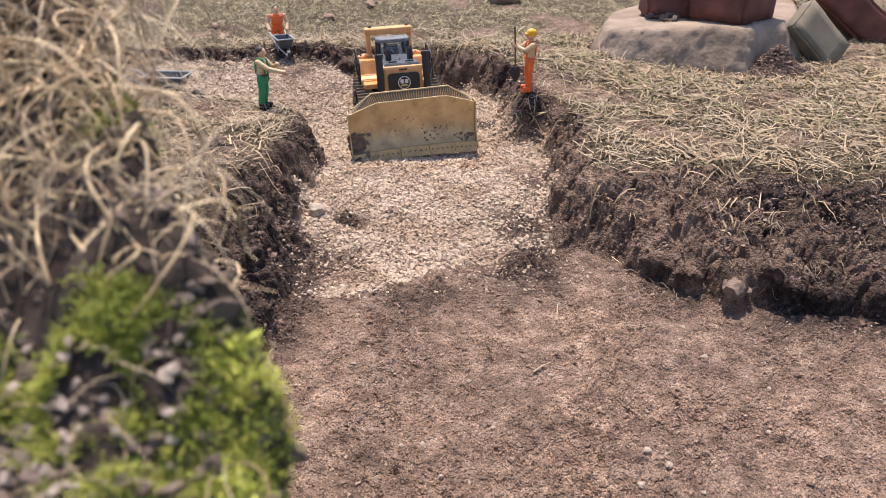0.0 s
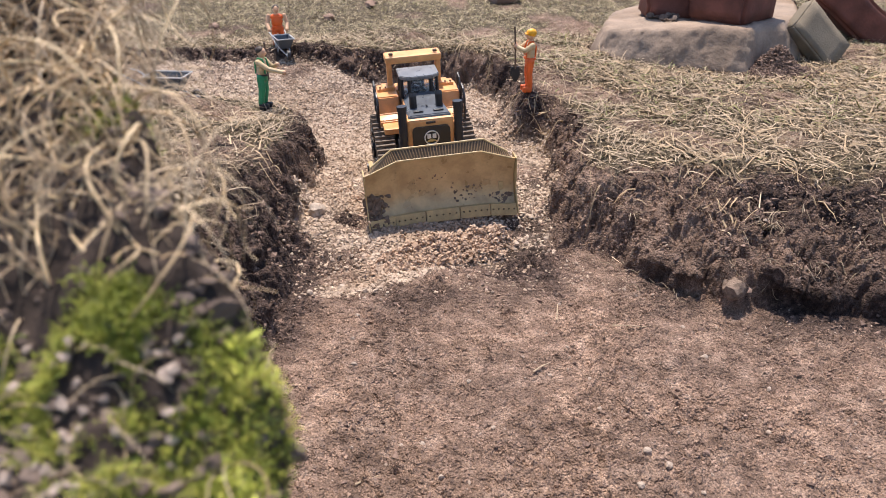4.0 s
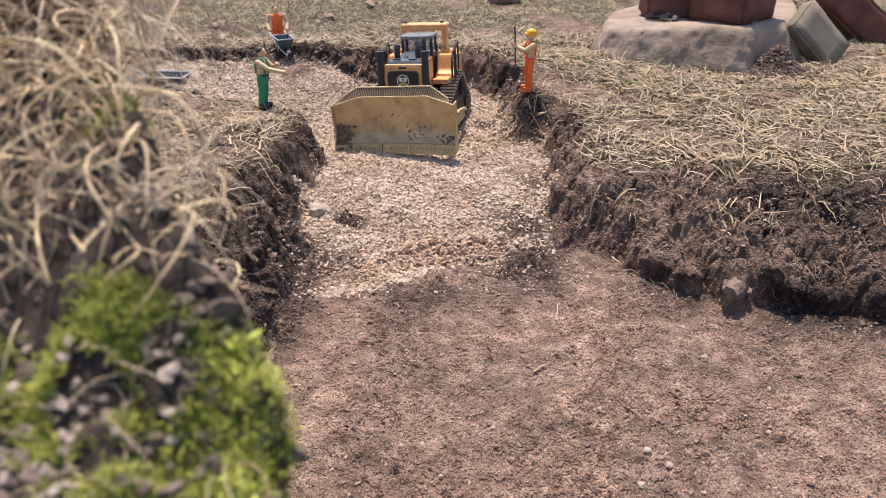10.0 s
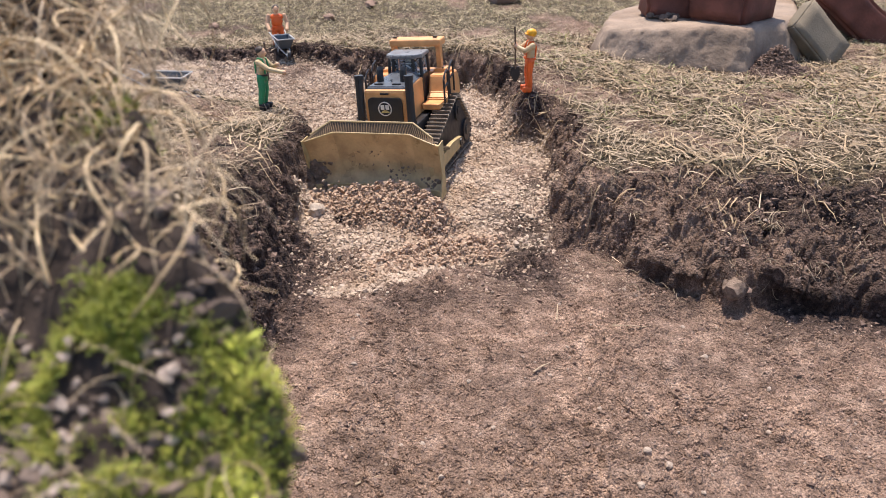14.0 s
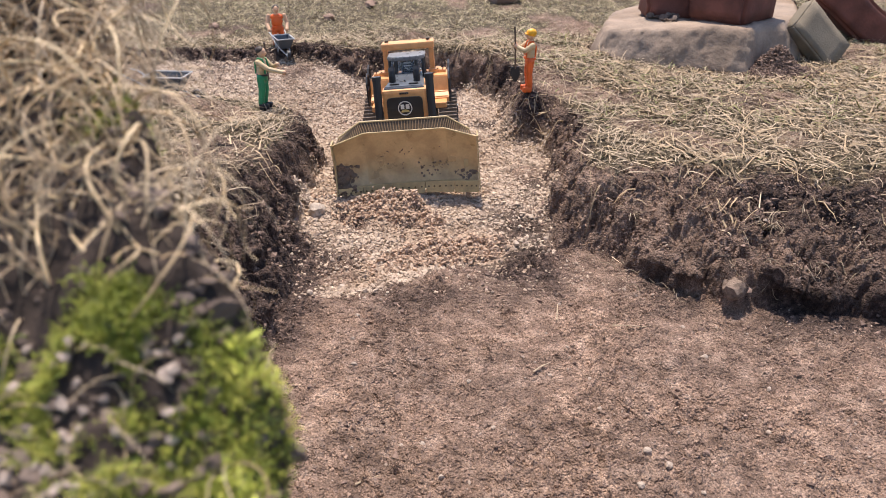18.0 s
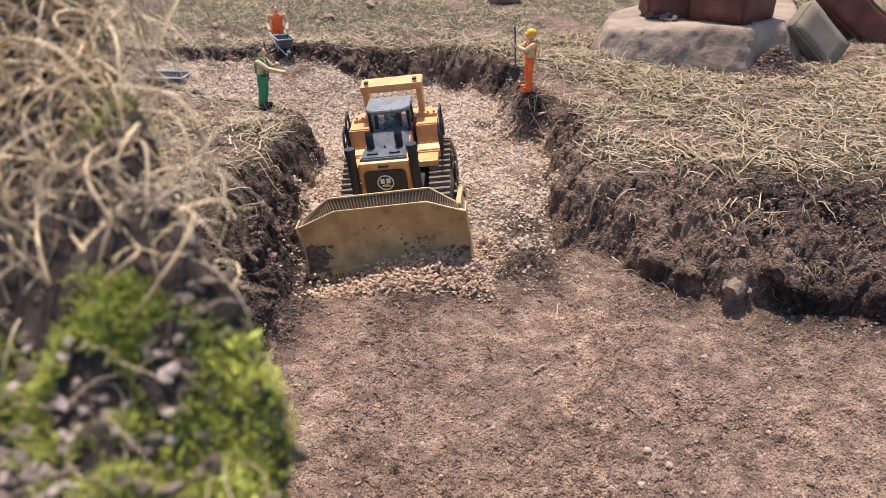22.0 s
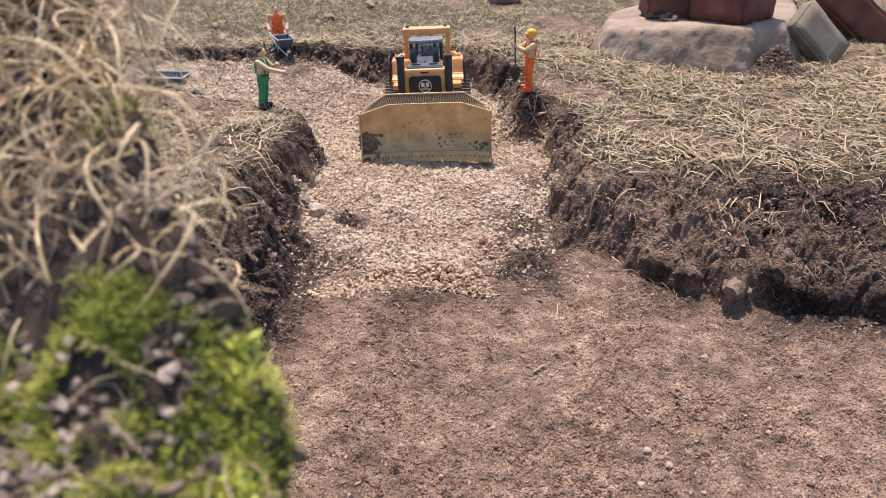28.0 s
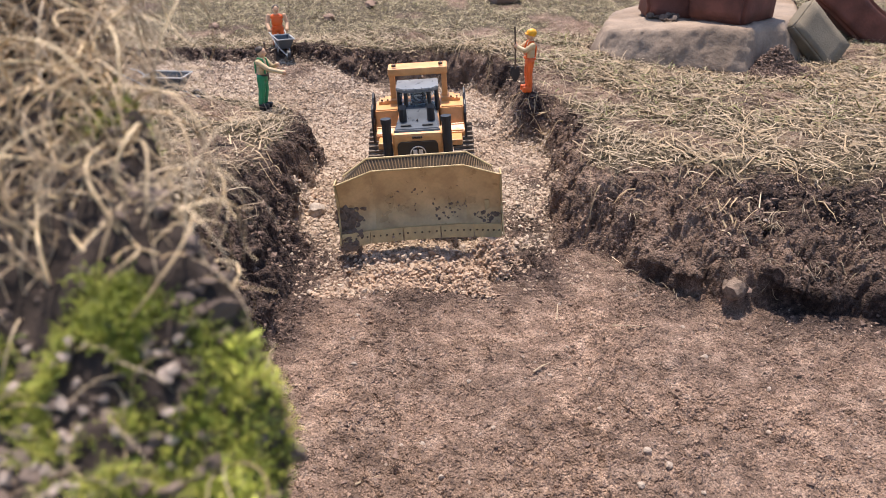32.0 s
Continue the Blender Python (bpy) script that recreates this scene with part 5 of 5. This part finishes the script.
def make_mound():
    xs, ys = np.arange(-0.80, 0.06, 0.004), np.arange(-0.02, 0.76, 0.004)
    X, Y = np.meshgrid(xs, ys)
    Z = mound_top(X, Y)
    Z = Z + (Z > -0.05) * (clods(X, Y, 0.022, 35, 0.2, 0.5, 0.5) * 0.8 + clods(X, Y, 0.011, 37, 0.2, 0.5, 0.5) * 0.8)
    X = X - under(Y, Z)
    n, k = len(xs), len(ys)
    idx = np.arange(n * k).reshape(k, n)
    faces = np.stack([idx[:-1, :-1], idx[:-1, 1:], idx[1:, 1:], idx[1:, :-1]], -1).reshape(-1, 4)
    me = quick_mesh("earth_mound", np.stack([X.ravel(), Y.ravel(), Z.ravel()], -1), faces)
    me.polygons.foreach_set("use_smooth", np.ones(len(faces), bool))
    me.materials.append(MOUND)
    tagged(new("earth_mound", me), "dark soil mound overgrown with moss and dry straw", "mound", kind="structure").matrix_world = NEAR
    rng = np.random.default_rng(21)
    # moss cushion on the low shoulder: fine upright shoots
    x, y = rng.uniform(-0.27, 0.01, 105000), rng.uniform(0.13, 0.33, 105000)
    z = mound_top(x, y)
    thin = step(-0.10, -0.16, x) * (1 + 1.2 * step(0.24, 0.21, y))
    patch = step(0.292, 0.262, y + 0.02 * lumps(x, y, 0.04, 41) + 0.012 * lumps(x, y, 0.014, 45)) * step(-0.265, -0.19, x)
    patch = patch * (lumps(x, y, 0.03, 42) + 0.5 * lumps(x, y, 0.012, 44) > -0.75 + 0.62 * thin) * (z > -0.10)
    ok = patch > rng.uniform(0, 1, len(x))
    x, y, z = x[ok], y[ok], z[ok]
    px, py = rng.normal(-0.185, 0.012, 700), rng.normal(0.392, 0.012, 700)
    x, y, z = np.append(x, px), np.append(y, py), np.append(z, mound_top(px, py))
    n = len(x)
    bush = 0.010 * np.clip(lumps(x, y, 0.022, 46), 0, 1)
    v, f = blades(x - under(y, z), y, rng.uniform(0.004, 0.013, n), rng.uniform(0.0005, 0.0012, n), rng.uniform(0.3, 1.45, n), rng, 3, z + bush)
    near_stuff("moss", v, f, MOSS, "bright green and yellow-green moss cushion on soil", "moss")
    # sunlit rim of the moss: the sunlight is put into these shoots' yellow colour
    y = rng.uniform(0.15, 0.275, 5000)
    x = np.interp(y, RIM_Y, RIM_X) + 0.008 - 0.045 * rng.uniform(0, 1, 5000) ** 1.6
    z = mound_top(x, y)
    ok = (z > -0.02) & (lumps(x, y, 0.02, 47) > rng.uniform(-0.7, 0.9, 5000))
    x, y, z = x[ok], y[ok], z[ok]
    n = len(x)
    v, f = blades(x - under(y, z), y, rng.uniform(0.006, 0.013, n), rng.uniform(0.0008, 0.0018, n), rng.uniform(0.6, 1.4, n), rng, 3, z + 0.003)
    near_stuff("moss_tips", v, f, SUNLIT_MOSS, "moss shoots along the mound's rim, coloured pale yellow-green as if sunlit", "moss")
    x, y = rng.uniform(-0.55, -0.06, 16000), rng.uniform(0.13, 0.60, 16000)
    z = mound_top(x, y)
    ok = (z > 0.0) & (lumps(x, y, 0.05, 43) > -0.2) & (x < np.interp(y, RIM_Y, RIM_X) - 0.012)
    x, y, z = x[ok], y[ok], z[ok]
    v, f = stones(x, y, rng.gamma(1.4, 0.0010, len(x)) + 0.0006, 0.4, 0.5, rng=rng, lift=z)
    near_stuff("mound_clods", v, f, CLOD, "grey-brown crumbly clods lying on the mound", "soil")
    for k in range(90):
        x, y = rng.uniform(-0.23, -0.11, 1), rng.uniform(0.17, 0.30, 1)
        v, f = stones(x, y, rng.uniform(0.0012, 0.0030, 1), 0.3, 0.6, rng=rng, lift=mound_top(x, y))
        me = quick_mesh("earth_lump", v - np.array([x[0], y[0], 0]), f)
        me.materials.append(CLOD)
        ob = tagged(new("earth_lump", me), "grey-brown crumbly earth lump among the moss", "clod", "earth lumps")
        ob.matrix_world = NEAR @ Matrix.Translation((x[0], y[0], 0))
    for k in range(80):
        x, y = rng.uniform(-0.21, -0.115, 1), rng.uniform(0.205, 0.275, 1)
        v, f = stones(x, y, rng.uniform(0.0014, 0.0030, 1), 0.2, 0.6, rng=rng, lift=mound_top(x, y) + 0.003)
        me = quick_mesh("earth_lump", v - np.array([x[0], y[0], 0]), f)
        me.materials.append(DRY_LUMP)
        ob = tagged(new("earth_lump", me), "dry pale grey-brown earth crumb beside the moss", "clod", "earth lumps")
        ob.matrix_world = NEAR @ Matrix.Translation((x[0], y[0], 0))
    # straws: a thick mat on the upper slope, few over the bare soil and the moss below
    def seats(n, y0, y1, reach):
        y = rng.uniform(y0, y1, n)
        x = np.interp(y, RIM_Y, RIM_X) - reach - 0.30 * rng.uniform(0, 1, n) ** 1.3
        return x, y, mound_top(x, y) - 0.003
    for count, y0, y1, l0, l1, r0, r1 in ((3000, 0.43, 0.72, 0.04, 0.12, 0.0006, 0.0013), (800, 0.36, 0.64, 0.03, 0.11, 0.0003, 0.0007), (210, 0.29, 0.43, 0.04, 0.13, 0.0004, 0.0010), (110, 0.18, 0.27, 0.03, 0.08, 0.0003, 0.0006)):
        x, y, z = seats(count, y0, y1, 0.03 if y1 < 0.5 else 0.008)
        v, q = strands(x, y, z, rng.uniform(l0, l1, count), rng.uniform(r0, r1, count), rng.normal(0, 0.16, count), rng.uniform(0.2, 1.3, count), rng)
        f = q[None] + v.shape[1] * 3 * np.arange(count)[:, None, None]
        near_stuff("fine_straw", v.reshape(-1, 3), f.reshape(-1, 4), STRAND, "thin dry straws matted over the mound", "straw")
    tangle = tagged(new("straw_tangle"), "tangle of long dry bent straws lying over the mound", "straw")
    tangle.matrix_world = NEAR
    for count, y0, y1, l0, l1, r0, r1 in ((215, 0.365, 0.60, 0.08, 0.20, 0.0009, 0.0019), (85, 0.29, 0.40, 0.08, 0.17, 0.0009, 0.0015), (20, 0.19, 0.27, 0.05, 0.10, 0.0006, 0.0011)):
        x, y, z = seats(count, y0, y1, 0.034 if y1 < 0.4 else 0.018)
        v, q = strands(x, y, z, rng.uniform(l0, l1, count), rng.uniform(r0, r1, count), rng.choice([-1, 1], count) * rng.gamma(2.0, 0.09, count), rng.uniform(0.2, 1.3, count), rng, 20)
        for one in v:
            me = quick_mesh("straw", one.reshape(-1, 3), q)
            me.polygons.foreach_set("use_smooth", np.ones(len(q), bool))
            me.materials.append(LONG_STRAW)
            new("straw", me).parent = tangle


LONG_STRAW = material("long_straws", (0.80, 0.60, 0.36), 0.42, var=0.3, scale=60, per_piece="object", tint=(0.36, 0.235, 0.13))
make_mound()


# ---- gravel that the blade shoves ahead, in small rigid clumps ----
def gravel_stones():
    rng = np.random.default_rng(33)
    rnd = random.Random(8)
    shapes = []
    for k in range(10):
        v, f = stones(np.zeros(1), np.zeros(1), np.array([rng.uniform(0.0017, 0.0034)]), rng=rng, lift=np.zeros(1))
        me = quick_mesh("gravel_stone", v, f)
        me.materials.append(LOOSE)
        shapes.append(me)
    made = []
    # buried stones turn up when the blade first digs at their place: time from which they are loose, where they lie
    for count, start, x0, x1, y0, y1 in ((80, 0.0, -0.13, 0.11, 0.92, 1.16), (90, 11.5, -0.215, 0.0, 1.06, 1.18), (80, 17.2, -0.17, 0.05, 0.90, 1.06), (50, 28.0, -0.14, 0.08, 0.88, 1.05)):
        for k in range(count):
            ob = tagged(new("gravel_stone", shapes[len(made) % 10]), "loose pale gravel stone shoved along by the blade", "stone", "pushed gravel")
            made.append((ob, start, rnd.uniform(x0, x1), rnd.uniform(y0, y1), rnd.uniform(0, 360), rnd.random()))
    return made


LOOSE = material("loose_gravel", (0.61, 0.475, 0.355), 0.9, var=0.2, scale=200, per_piece="object", tint=(0.34, 0.245, 0.185), spec=0.2)
LOOSE_STONES = gravel_stones()


def gravel_clumps():
    """Low heaps of small stones in three rows, shoved along as the blade's windrow."""
    rng = np.random.default_rng(44)
    shapes = []
    for k in range(6):
        n = 1300
        px, py = rng.normal(0, 0.015, n), rng.normal(0, 0.014, n)
        top = 0.046 * np.exp(-(px ** 2 + py ** 2) / 0.00052) - 0.004
        v, f = stones(px, py, rng.gamma(2.0, 0.00045, n) + 0.0006, rng=rng, lift=top * rng.uniform(0.2, 1.0, n) ** 0.6, plain=True, jag=0.5)
        me = quick_mesh("gravel_clump", v, f)
        me.materials.append(LOOSE_HEAP)
        shapes.append(me)
    made = []
    rnd = random.Random(17)
    for count, start, x0, gap, y0, skew, high in ((40, 0.0, -0.160, 0.0062, 1.205, 0.20, 1.0), (34, 11.5, -0.215, 0.0062, 1.150, -0.20, 0.9), (20, 28.6, -0.130, 0.0100, 1.050, 0.0, 0.3)):
        for k in range(count):
            ob = tagged(new("gravel_clump", shapes[k % 6]), "clump of small brown gravel stones heaped before the blade", "gravel", "gravel windrow")
            x = x0 + gap * k
            made.append((ob, start, high, x, y0 + skew * x + rnd.uniform(-0.014, 0.014), rnd.uniform(0, 360), (k % 3) * 0.9 + rnd.uniform(0, 0.3)))
    return made


LOOSE_HEAP = material("heaped_gravel", (0.53, 0.385, 0.278), 0.9, var=0.25, scale=200, per_piece="island", tint=(0.35, 0.245, 0.175), spec=0.2)
CLUMPS = gravel_clumps()


def push_clumps(way, lift):
    """The windrow rises a little as it is shoved and stays where the blade leaves it."""
    tilt = np.interp([t for t, *_ in way], [t for t, *_ in lift], [a for _, a, _ in lift])
    for ob, start, most, x, y, turn, k in CLUMPS:
        rows, gone, high, was = [], 0.0, 0.0, None
        for (t, bx, by, bz, yaw, tip, _), a in zip(way, tilt):
            off = x - bx - 0.085 * math.sin(radians(yaw))
            front = by - 0.090 + off * math.sin(radians(yaw)) - 0.022 * k - 0.5 * max(0, abs(off) - 0.066)
            held = abs(off) < 0.118 and a > -3.6 and front < y + 0.03 and t >= start
            if held and front < y:
                gone += y - front
                y = front
            high = min(1, gone / 0.08) if held else max(high * 0.8, min(high, 0.35))
            here = (round(y, 4), round(high, 2), t >= start)
            if here != was or t == way[-1][0]:
                if was is not None and rows[-1][0] < last:
                    rows.append((last, rows[-1][1]))
                z = ground_at(x, y) - (0.039 if t >= start else 0.047) + (0.050 - 0.011 * k) * high * most * min(1.0, max(0.1, 0.68 + 6 * off))
                rows.append((t, pose(x, y, float(z), 0, 0, turn + 60 * gone)))
            was, last = here, t
        walk(ob, rows)


def push_gravel(way, lift):
    """Each stone lies still until the lowered blade reaches it, is shoved along, and stays where the blade leaves it."""
    tilt = np.interp([t for t, *_ in way], [t for t, *_ in lift], [a for _, a, _ in lift])
    for ob, start, x, y, turn, k in LOOSE_STONES:
        rows, roll, was = [], 0.0, None
        for (t, bx, by, bz, yaw, tip, _), a in zip(way, tilt):
            off = x - bx - 0.085 * math.sin(radians(yaw))
            front = by - 0.083 + off * math.sin(radians(yaw)) - 0.034 * k - 0.5 * max(0, abs(off) - 0.066)
            front += 0.0 if a > -3.6 else 0.2
            if front < y and abs(off) < 0.12 and t >= start:
                roll += min(80, 900 * (y - front))
                x += 0.03 * (y - front) * math.sin(91 * k)
                y = front
            here = (x, y, roll)
            if here != was or t == way[-1][0]:
                if was is not None and rows[-1][0] < last[0]:
                    rows.append((last[0], rows[-1][1]))
                z = ground_at(x, y) + (0.001 + 0.034 * (1 - k) * math.sin(37 * k) ** 2 if roll > 0 else -0.006 if start > 0 else 0.0)
                rows.append((t, pose(x, y, float(z), 0.5 * roll % 80, 0, turn + 0.3 * roll)))
            was, last = here, (t,)
        walk(ob, rows)


# ---- what moves ----
def motions():
    # seconds, place, heading, tip and lean of the bulldozer
    way = [
        (0.0, -0.0675, 1.3186, -0.0945, 12.25, -3.33, -2.07),
        (0.5, -0.0541, 1.2511, -0.0918, 11.05, -4.24, -2.86),
        (1.0, -0.0418, 1.1964, -0.0908, 10.73, -3.51, -3.11),
        (1.5, -0.0281, 1.1478, -0.0929, 10.45, -3.29, -3.60),
        (2.0, -0.0163, 1.0804, -0.0876, 10.25, -2.39, -4.31),
        (2.5, -0.0040, 1.0231, -0.1008, 11.01, 1.03, -3.93),
        (3.0, -0.0044, 1.0292, -0.1056, 11.06, 2.85, -3.79),
        (3.5, -0.0062, 1.0519, -0.1160, 11.62, 6.63, -3.53),
        (4.2, -0.0167, 1.0935, -0.1111, 9.90, 4.00, -3.15),
        (4.9, -0.0287, 1.1355, -0.1061, 8.14, 1.36, -2.77),
        (5.5, -0.0393, 1.1712, -0.1015, 6.60, -0.80, -2.40),
        (6.0, -0.0404, 1.2118, -0.0947, 6.94, -0.15, -2.74),
        (6.5, -0.0534, 1.2608, -0.0931, 4.03, -0.31, -2.90),
        (7.0, -0.0638, 1.2891, -0.0922, -4.64, 0.08, -3.49),
        (7.5, -0.0665, 1.3186, -0.0921, -15.34, 0.07, -3.50),
        (8.0, -0.0660, 1.3146, -0.0912, -15.66, 0.07, -3.59),
        (8.5, -0.0660, 1.3160, -0.0916, -14.86, 0.12, -3.51),
        (9.0, -0.0659, 1.3226, -0.0931, -14.62, -0.06, -3.70),
        (9.5, -0.0665, 1.3364, -0.0928, -14.07, -1.22, -3.95),
        (10.0, -0.0677, 1.3280, -0.0939, -13.56, -1.67, -3.65),
        (10.5, -0.0696, 1.3274, -0.0946, -13.12, -1.96, -3.28),
        (11.0, -0.0691, 1.3161, -0.0920, -13.18, -2.19, -3.38),
        (11.5, -0.0699, 1.3033, -0.0924, -12.05, -2.39, -3.63),
        (12.0, -0.0781, 1.2744, -0.0937, -11.01, -1.74, -3.52),
        (12.5, -0.0918, 1.2159, -0.0959, -11.91, -1.27, -4.32),
        (13.0, -0.0943, 1.1745, -0.0966, -14.38, -0.23, -4.33),
        (13.5, -0.0867, 1.1412, -0.0897, -17.58, 0.21, -4.23),
        (14.0, -0.0852, 1.1413, -0.0903, -17.20, 0.22, -4.40),
        (14.5, -0.0830, 1.1521, -0.0920, -16.11, 0.06, -4.72),
        (15.5, -0.0752, 1.1799, -0.0908, -14.50, -0.93, -4.36),
        (16.5, -0.0675, 1.2077, -0.0895, -12.90, -1.92, -3.99),
        (17.0, -0.0636, 1.2225, -0.0905, -12.04, -1.47, -4.12),
        (17.5, -0.0522, 1.1979, -0.0936, -1.90, -1.91, -4.10),
        (18.0, -0.0534, 1.1497, -0.0923, -1.08, -2.24, -4.48),
        (18.5, -0.0557, 1.0826, -0.0964, -0.81, -0.86, -4.48),
        (19.0, -0.0554, 1.0069, -0.1026, -0.06, 0.46, -4.73),
        (19.5, -0.0587, 0.9568, -0.1132, 0.82, 0.91, -5.33),
        (20.0, -0.0595, 0.9459, -0.1187, 0.60, 2.22, -5.56),
        (20.5, -0.0588, 0.9475, -0.1195, 0.58, 1.86, -6.13),
        (21.0, -0.0594, 0.9438, -0.1256, 0.54, 4.45, -6.79),
        (21.5, -0.0598, 0.9453, -0.1312, 0.88, 6.34, -7.49),
        (22.0, -0.0653, 0.9489, -0.1315, -3.12, 7.56, -6.87),
        (22.5, -0.0619, 0.9937, -0.1203, -5.41, 6.30, -5.89),
        (23.0, -0.0553, 1.0391, -0.1146, -6.36, 5.48, -5.38),
        (23.5, -0.0490, 1.0865, -0.1040, -5.01, 3.76, -3.86),
        (24.0, -0.0435, 1.1558, -0.0947, -4.46, 0.72, -3.69),
        (24.5, -0.0383, 1.2053, -0.0948, -2.67, -1.09, -3.60),
        (25.0, -0.0345, 1.2772, -0.0924, -3.95, -1.82, -2.75),
        (25.5, -0.0321, 1.2854, -0.0911, -1.51, -0.90, -2.23),
        (26.5, -0.0321, 1.3063, -0.0924, -1.75, -1.41, -2.45),
        (27.5, -0.0320, 1.3272, -0.0938, -1.99, -1.91, -2.68),
        (28.0, -0.0272, 1.2920, -0.0938, -0.79, -2.36, -2.58),
        (28.5, -0.0311, 1.2369, -0.0932, 0.32, -2.16, -2.57),
        (29.0, -0.0275, 1.1835, -0.0965, 2.64, -0.83, -2.57),
        (29.5, -0.0266, 1.1267, -0.1016, 2.09, 0.11, -3.39),
        (30.0, -0.0277, 1.0645, -0.1084, -0.41, 3.35, -3.79),
        (30.5, -0.0289, 0.9967, -0.1109, 0.40, 2.91, -3.47),
        (31.0, -0.0289, 0.9967, -0.1109, 0.40, 2.91, -3.47),
        (31.5, -0.0289, 0.9967, -0.1109, 0.40, 2.91, -3.47),
        (32.0, -0.0289, 0.9967, -0.1109, 0.40, 2.91, -3.47),
    ]
    def bulldozer_pose(x, y, z, turn, tip, lean):
        return Matrix.Translation((x, y, z)) @ Matrix.Rotation(radians(turn), 4, "Z") @ Matrix.Rotation(radians(tip), 4, "X") @ Matrix.Rotation(radians(lean), 4, "Y")
    walk(DOZER, [(t, bulldozer_pose(*p)) for t, *p in way])
    # seconds, tilt of the blade about its pins, upwards below 0, and its lean
    lift = [
        (0.0, -0.67, -0.70), (0.5, -0.90, -0.20), (1.0, -0.79, 0.27), (1.5, 0.56, 0.81), (2.0, -0.34, 1.20), (2.5, 1.02, 0.87),
        (3.0, -0.47, 0.44), (3.5, -5.10, 0.20), (4.2, -5.80, -0.40), (4.9, -6.62, -1.00), (5.5, -7.27, -1.48), (6.0, -8.11, -1.88),
        (6.5, -10.39, -1.77), (7.0, -7.85, -1.69), (7.5, -7.94, -1.63), (8.0, -7.96, -1.58), (8.5, -8.51, -1.37), (9.0, -4.70, -1.33),
        (9.5, -2.32, -1.18), (10.0, -1.92, -1.01), (10.5, -1.32, -0.84), (11.0, -1.14, -0.65), (11.5, -1.17, -0.54), (12.0, -0.53, -0.38),
        (12.5, -0.86, -0.09), (13.0, -0.04, 0.42), (13.5, 0.22, 0.44), (14.0, 0.11, 0.33), (14.5, 0.06, 0.30), (15.5, 0.06, 0.04),
        (16.5, 0.06, -0.22), (17.0, -0.61, -0.31), (17.5, 0.26, -0.15), (18.0, -0.17, 0.02), (18.5, 0.98, 0.17), (19.0, 0.69, -0.12),
        (19.5, 0.30, -0.35), (20.0, -0.15, -0.38), (20.5, 0.31, -0.55), (21.0, -3.39, -0.82), (21.5, -7.46, -1.09), (22.0, -6.42, -1.74),
        (22.5, -6.31, -1.10), (23.0, -6.14, -0.93), (23.5, -5.30, -1.11), (24.0, -7.43, -1.45), (24.5, -7.07, -1.21), (25.0, -6.93, -0.92),
        (25.5, -4.55, -0.69), (26.5, -2.45, -0.21), (27.5, -0.36, 0.28), (28.0, -1.14, 0.55), (28.5, -1.33, -0.11), (29.0, -0.72, -0.67),
        (29.5, -2.86, -0.26), (30.0, -0.72, -0.12), (30.5, -0.93, -0.39), (31.0, -0.90, -0.19), (31.5, -0.90, -0.46), (31.8, -4.90, -0.90),
        (32.0, -8.25, -0.77),
    ]
    walk(DOZER_BLADE, [(t, Matrix.Translation(PIVOT) @ Matrix.Rotation(radians(a), 4, "X") @ Matrix.Rotation(radians(c), 4, "Y")) for t, a, c in lift])
    push_gravel(way, lift)
    push_clumps(way, lift)


motions()
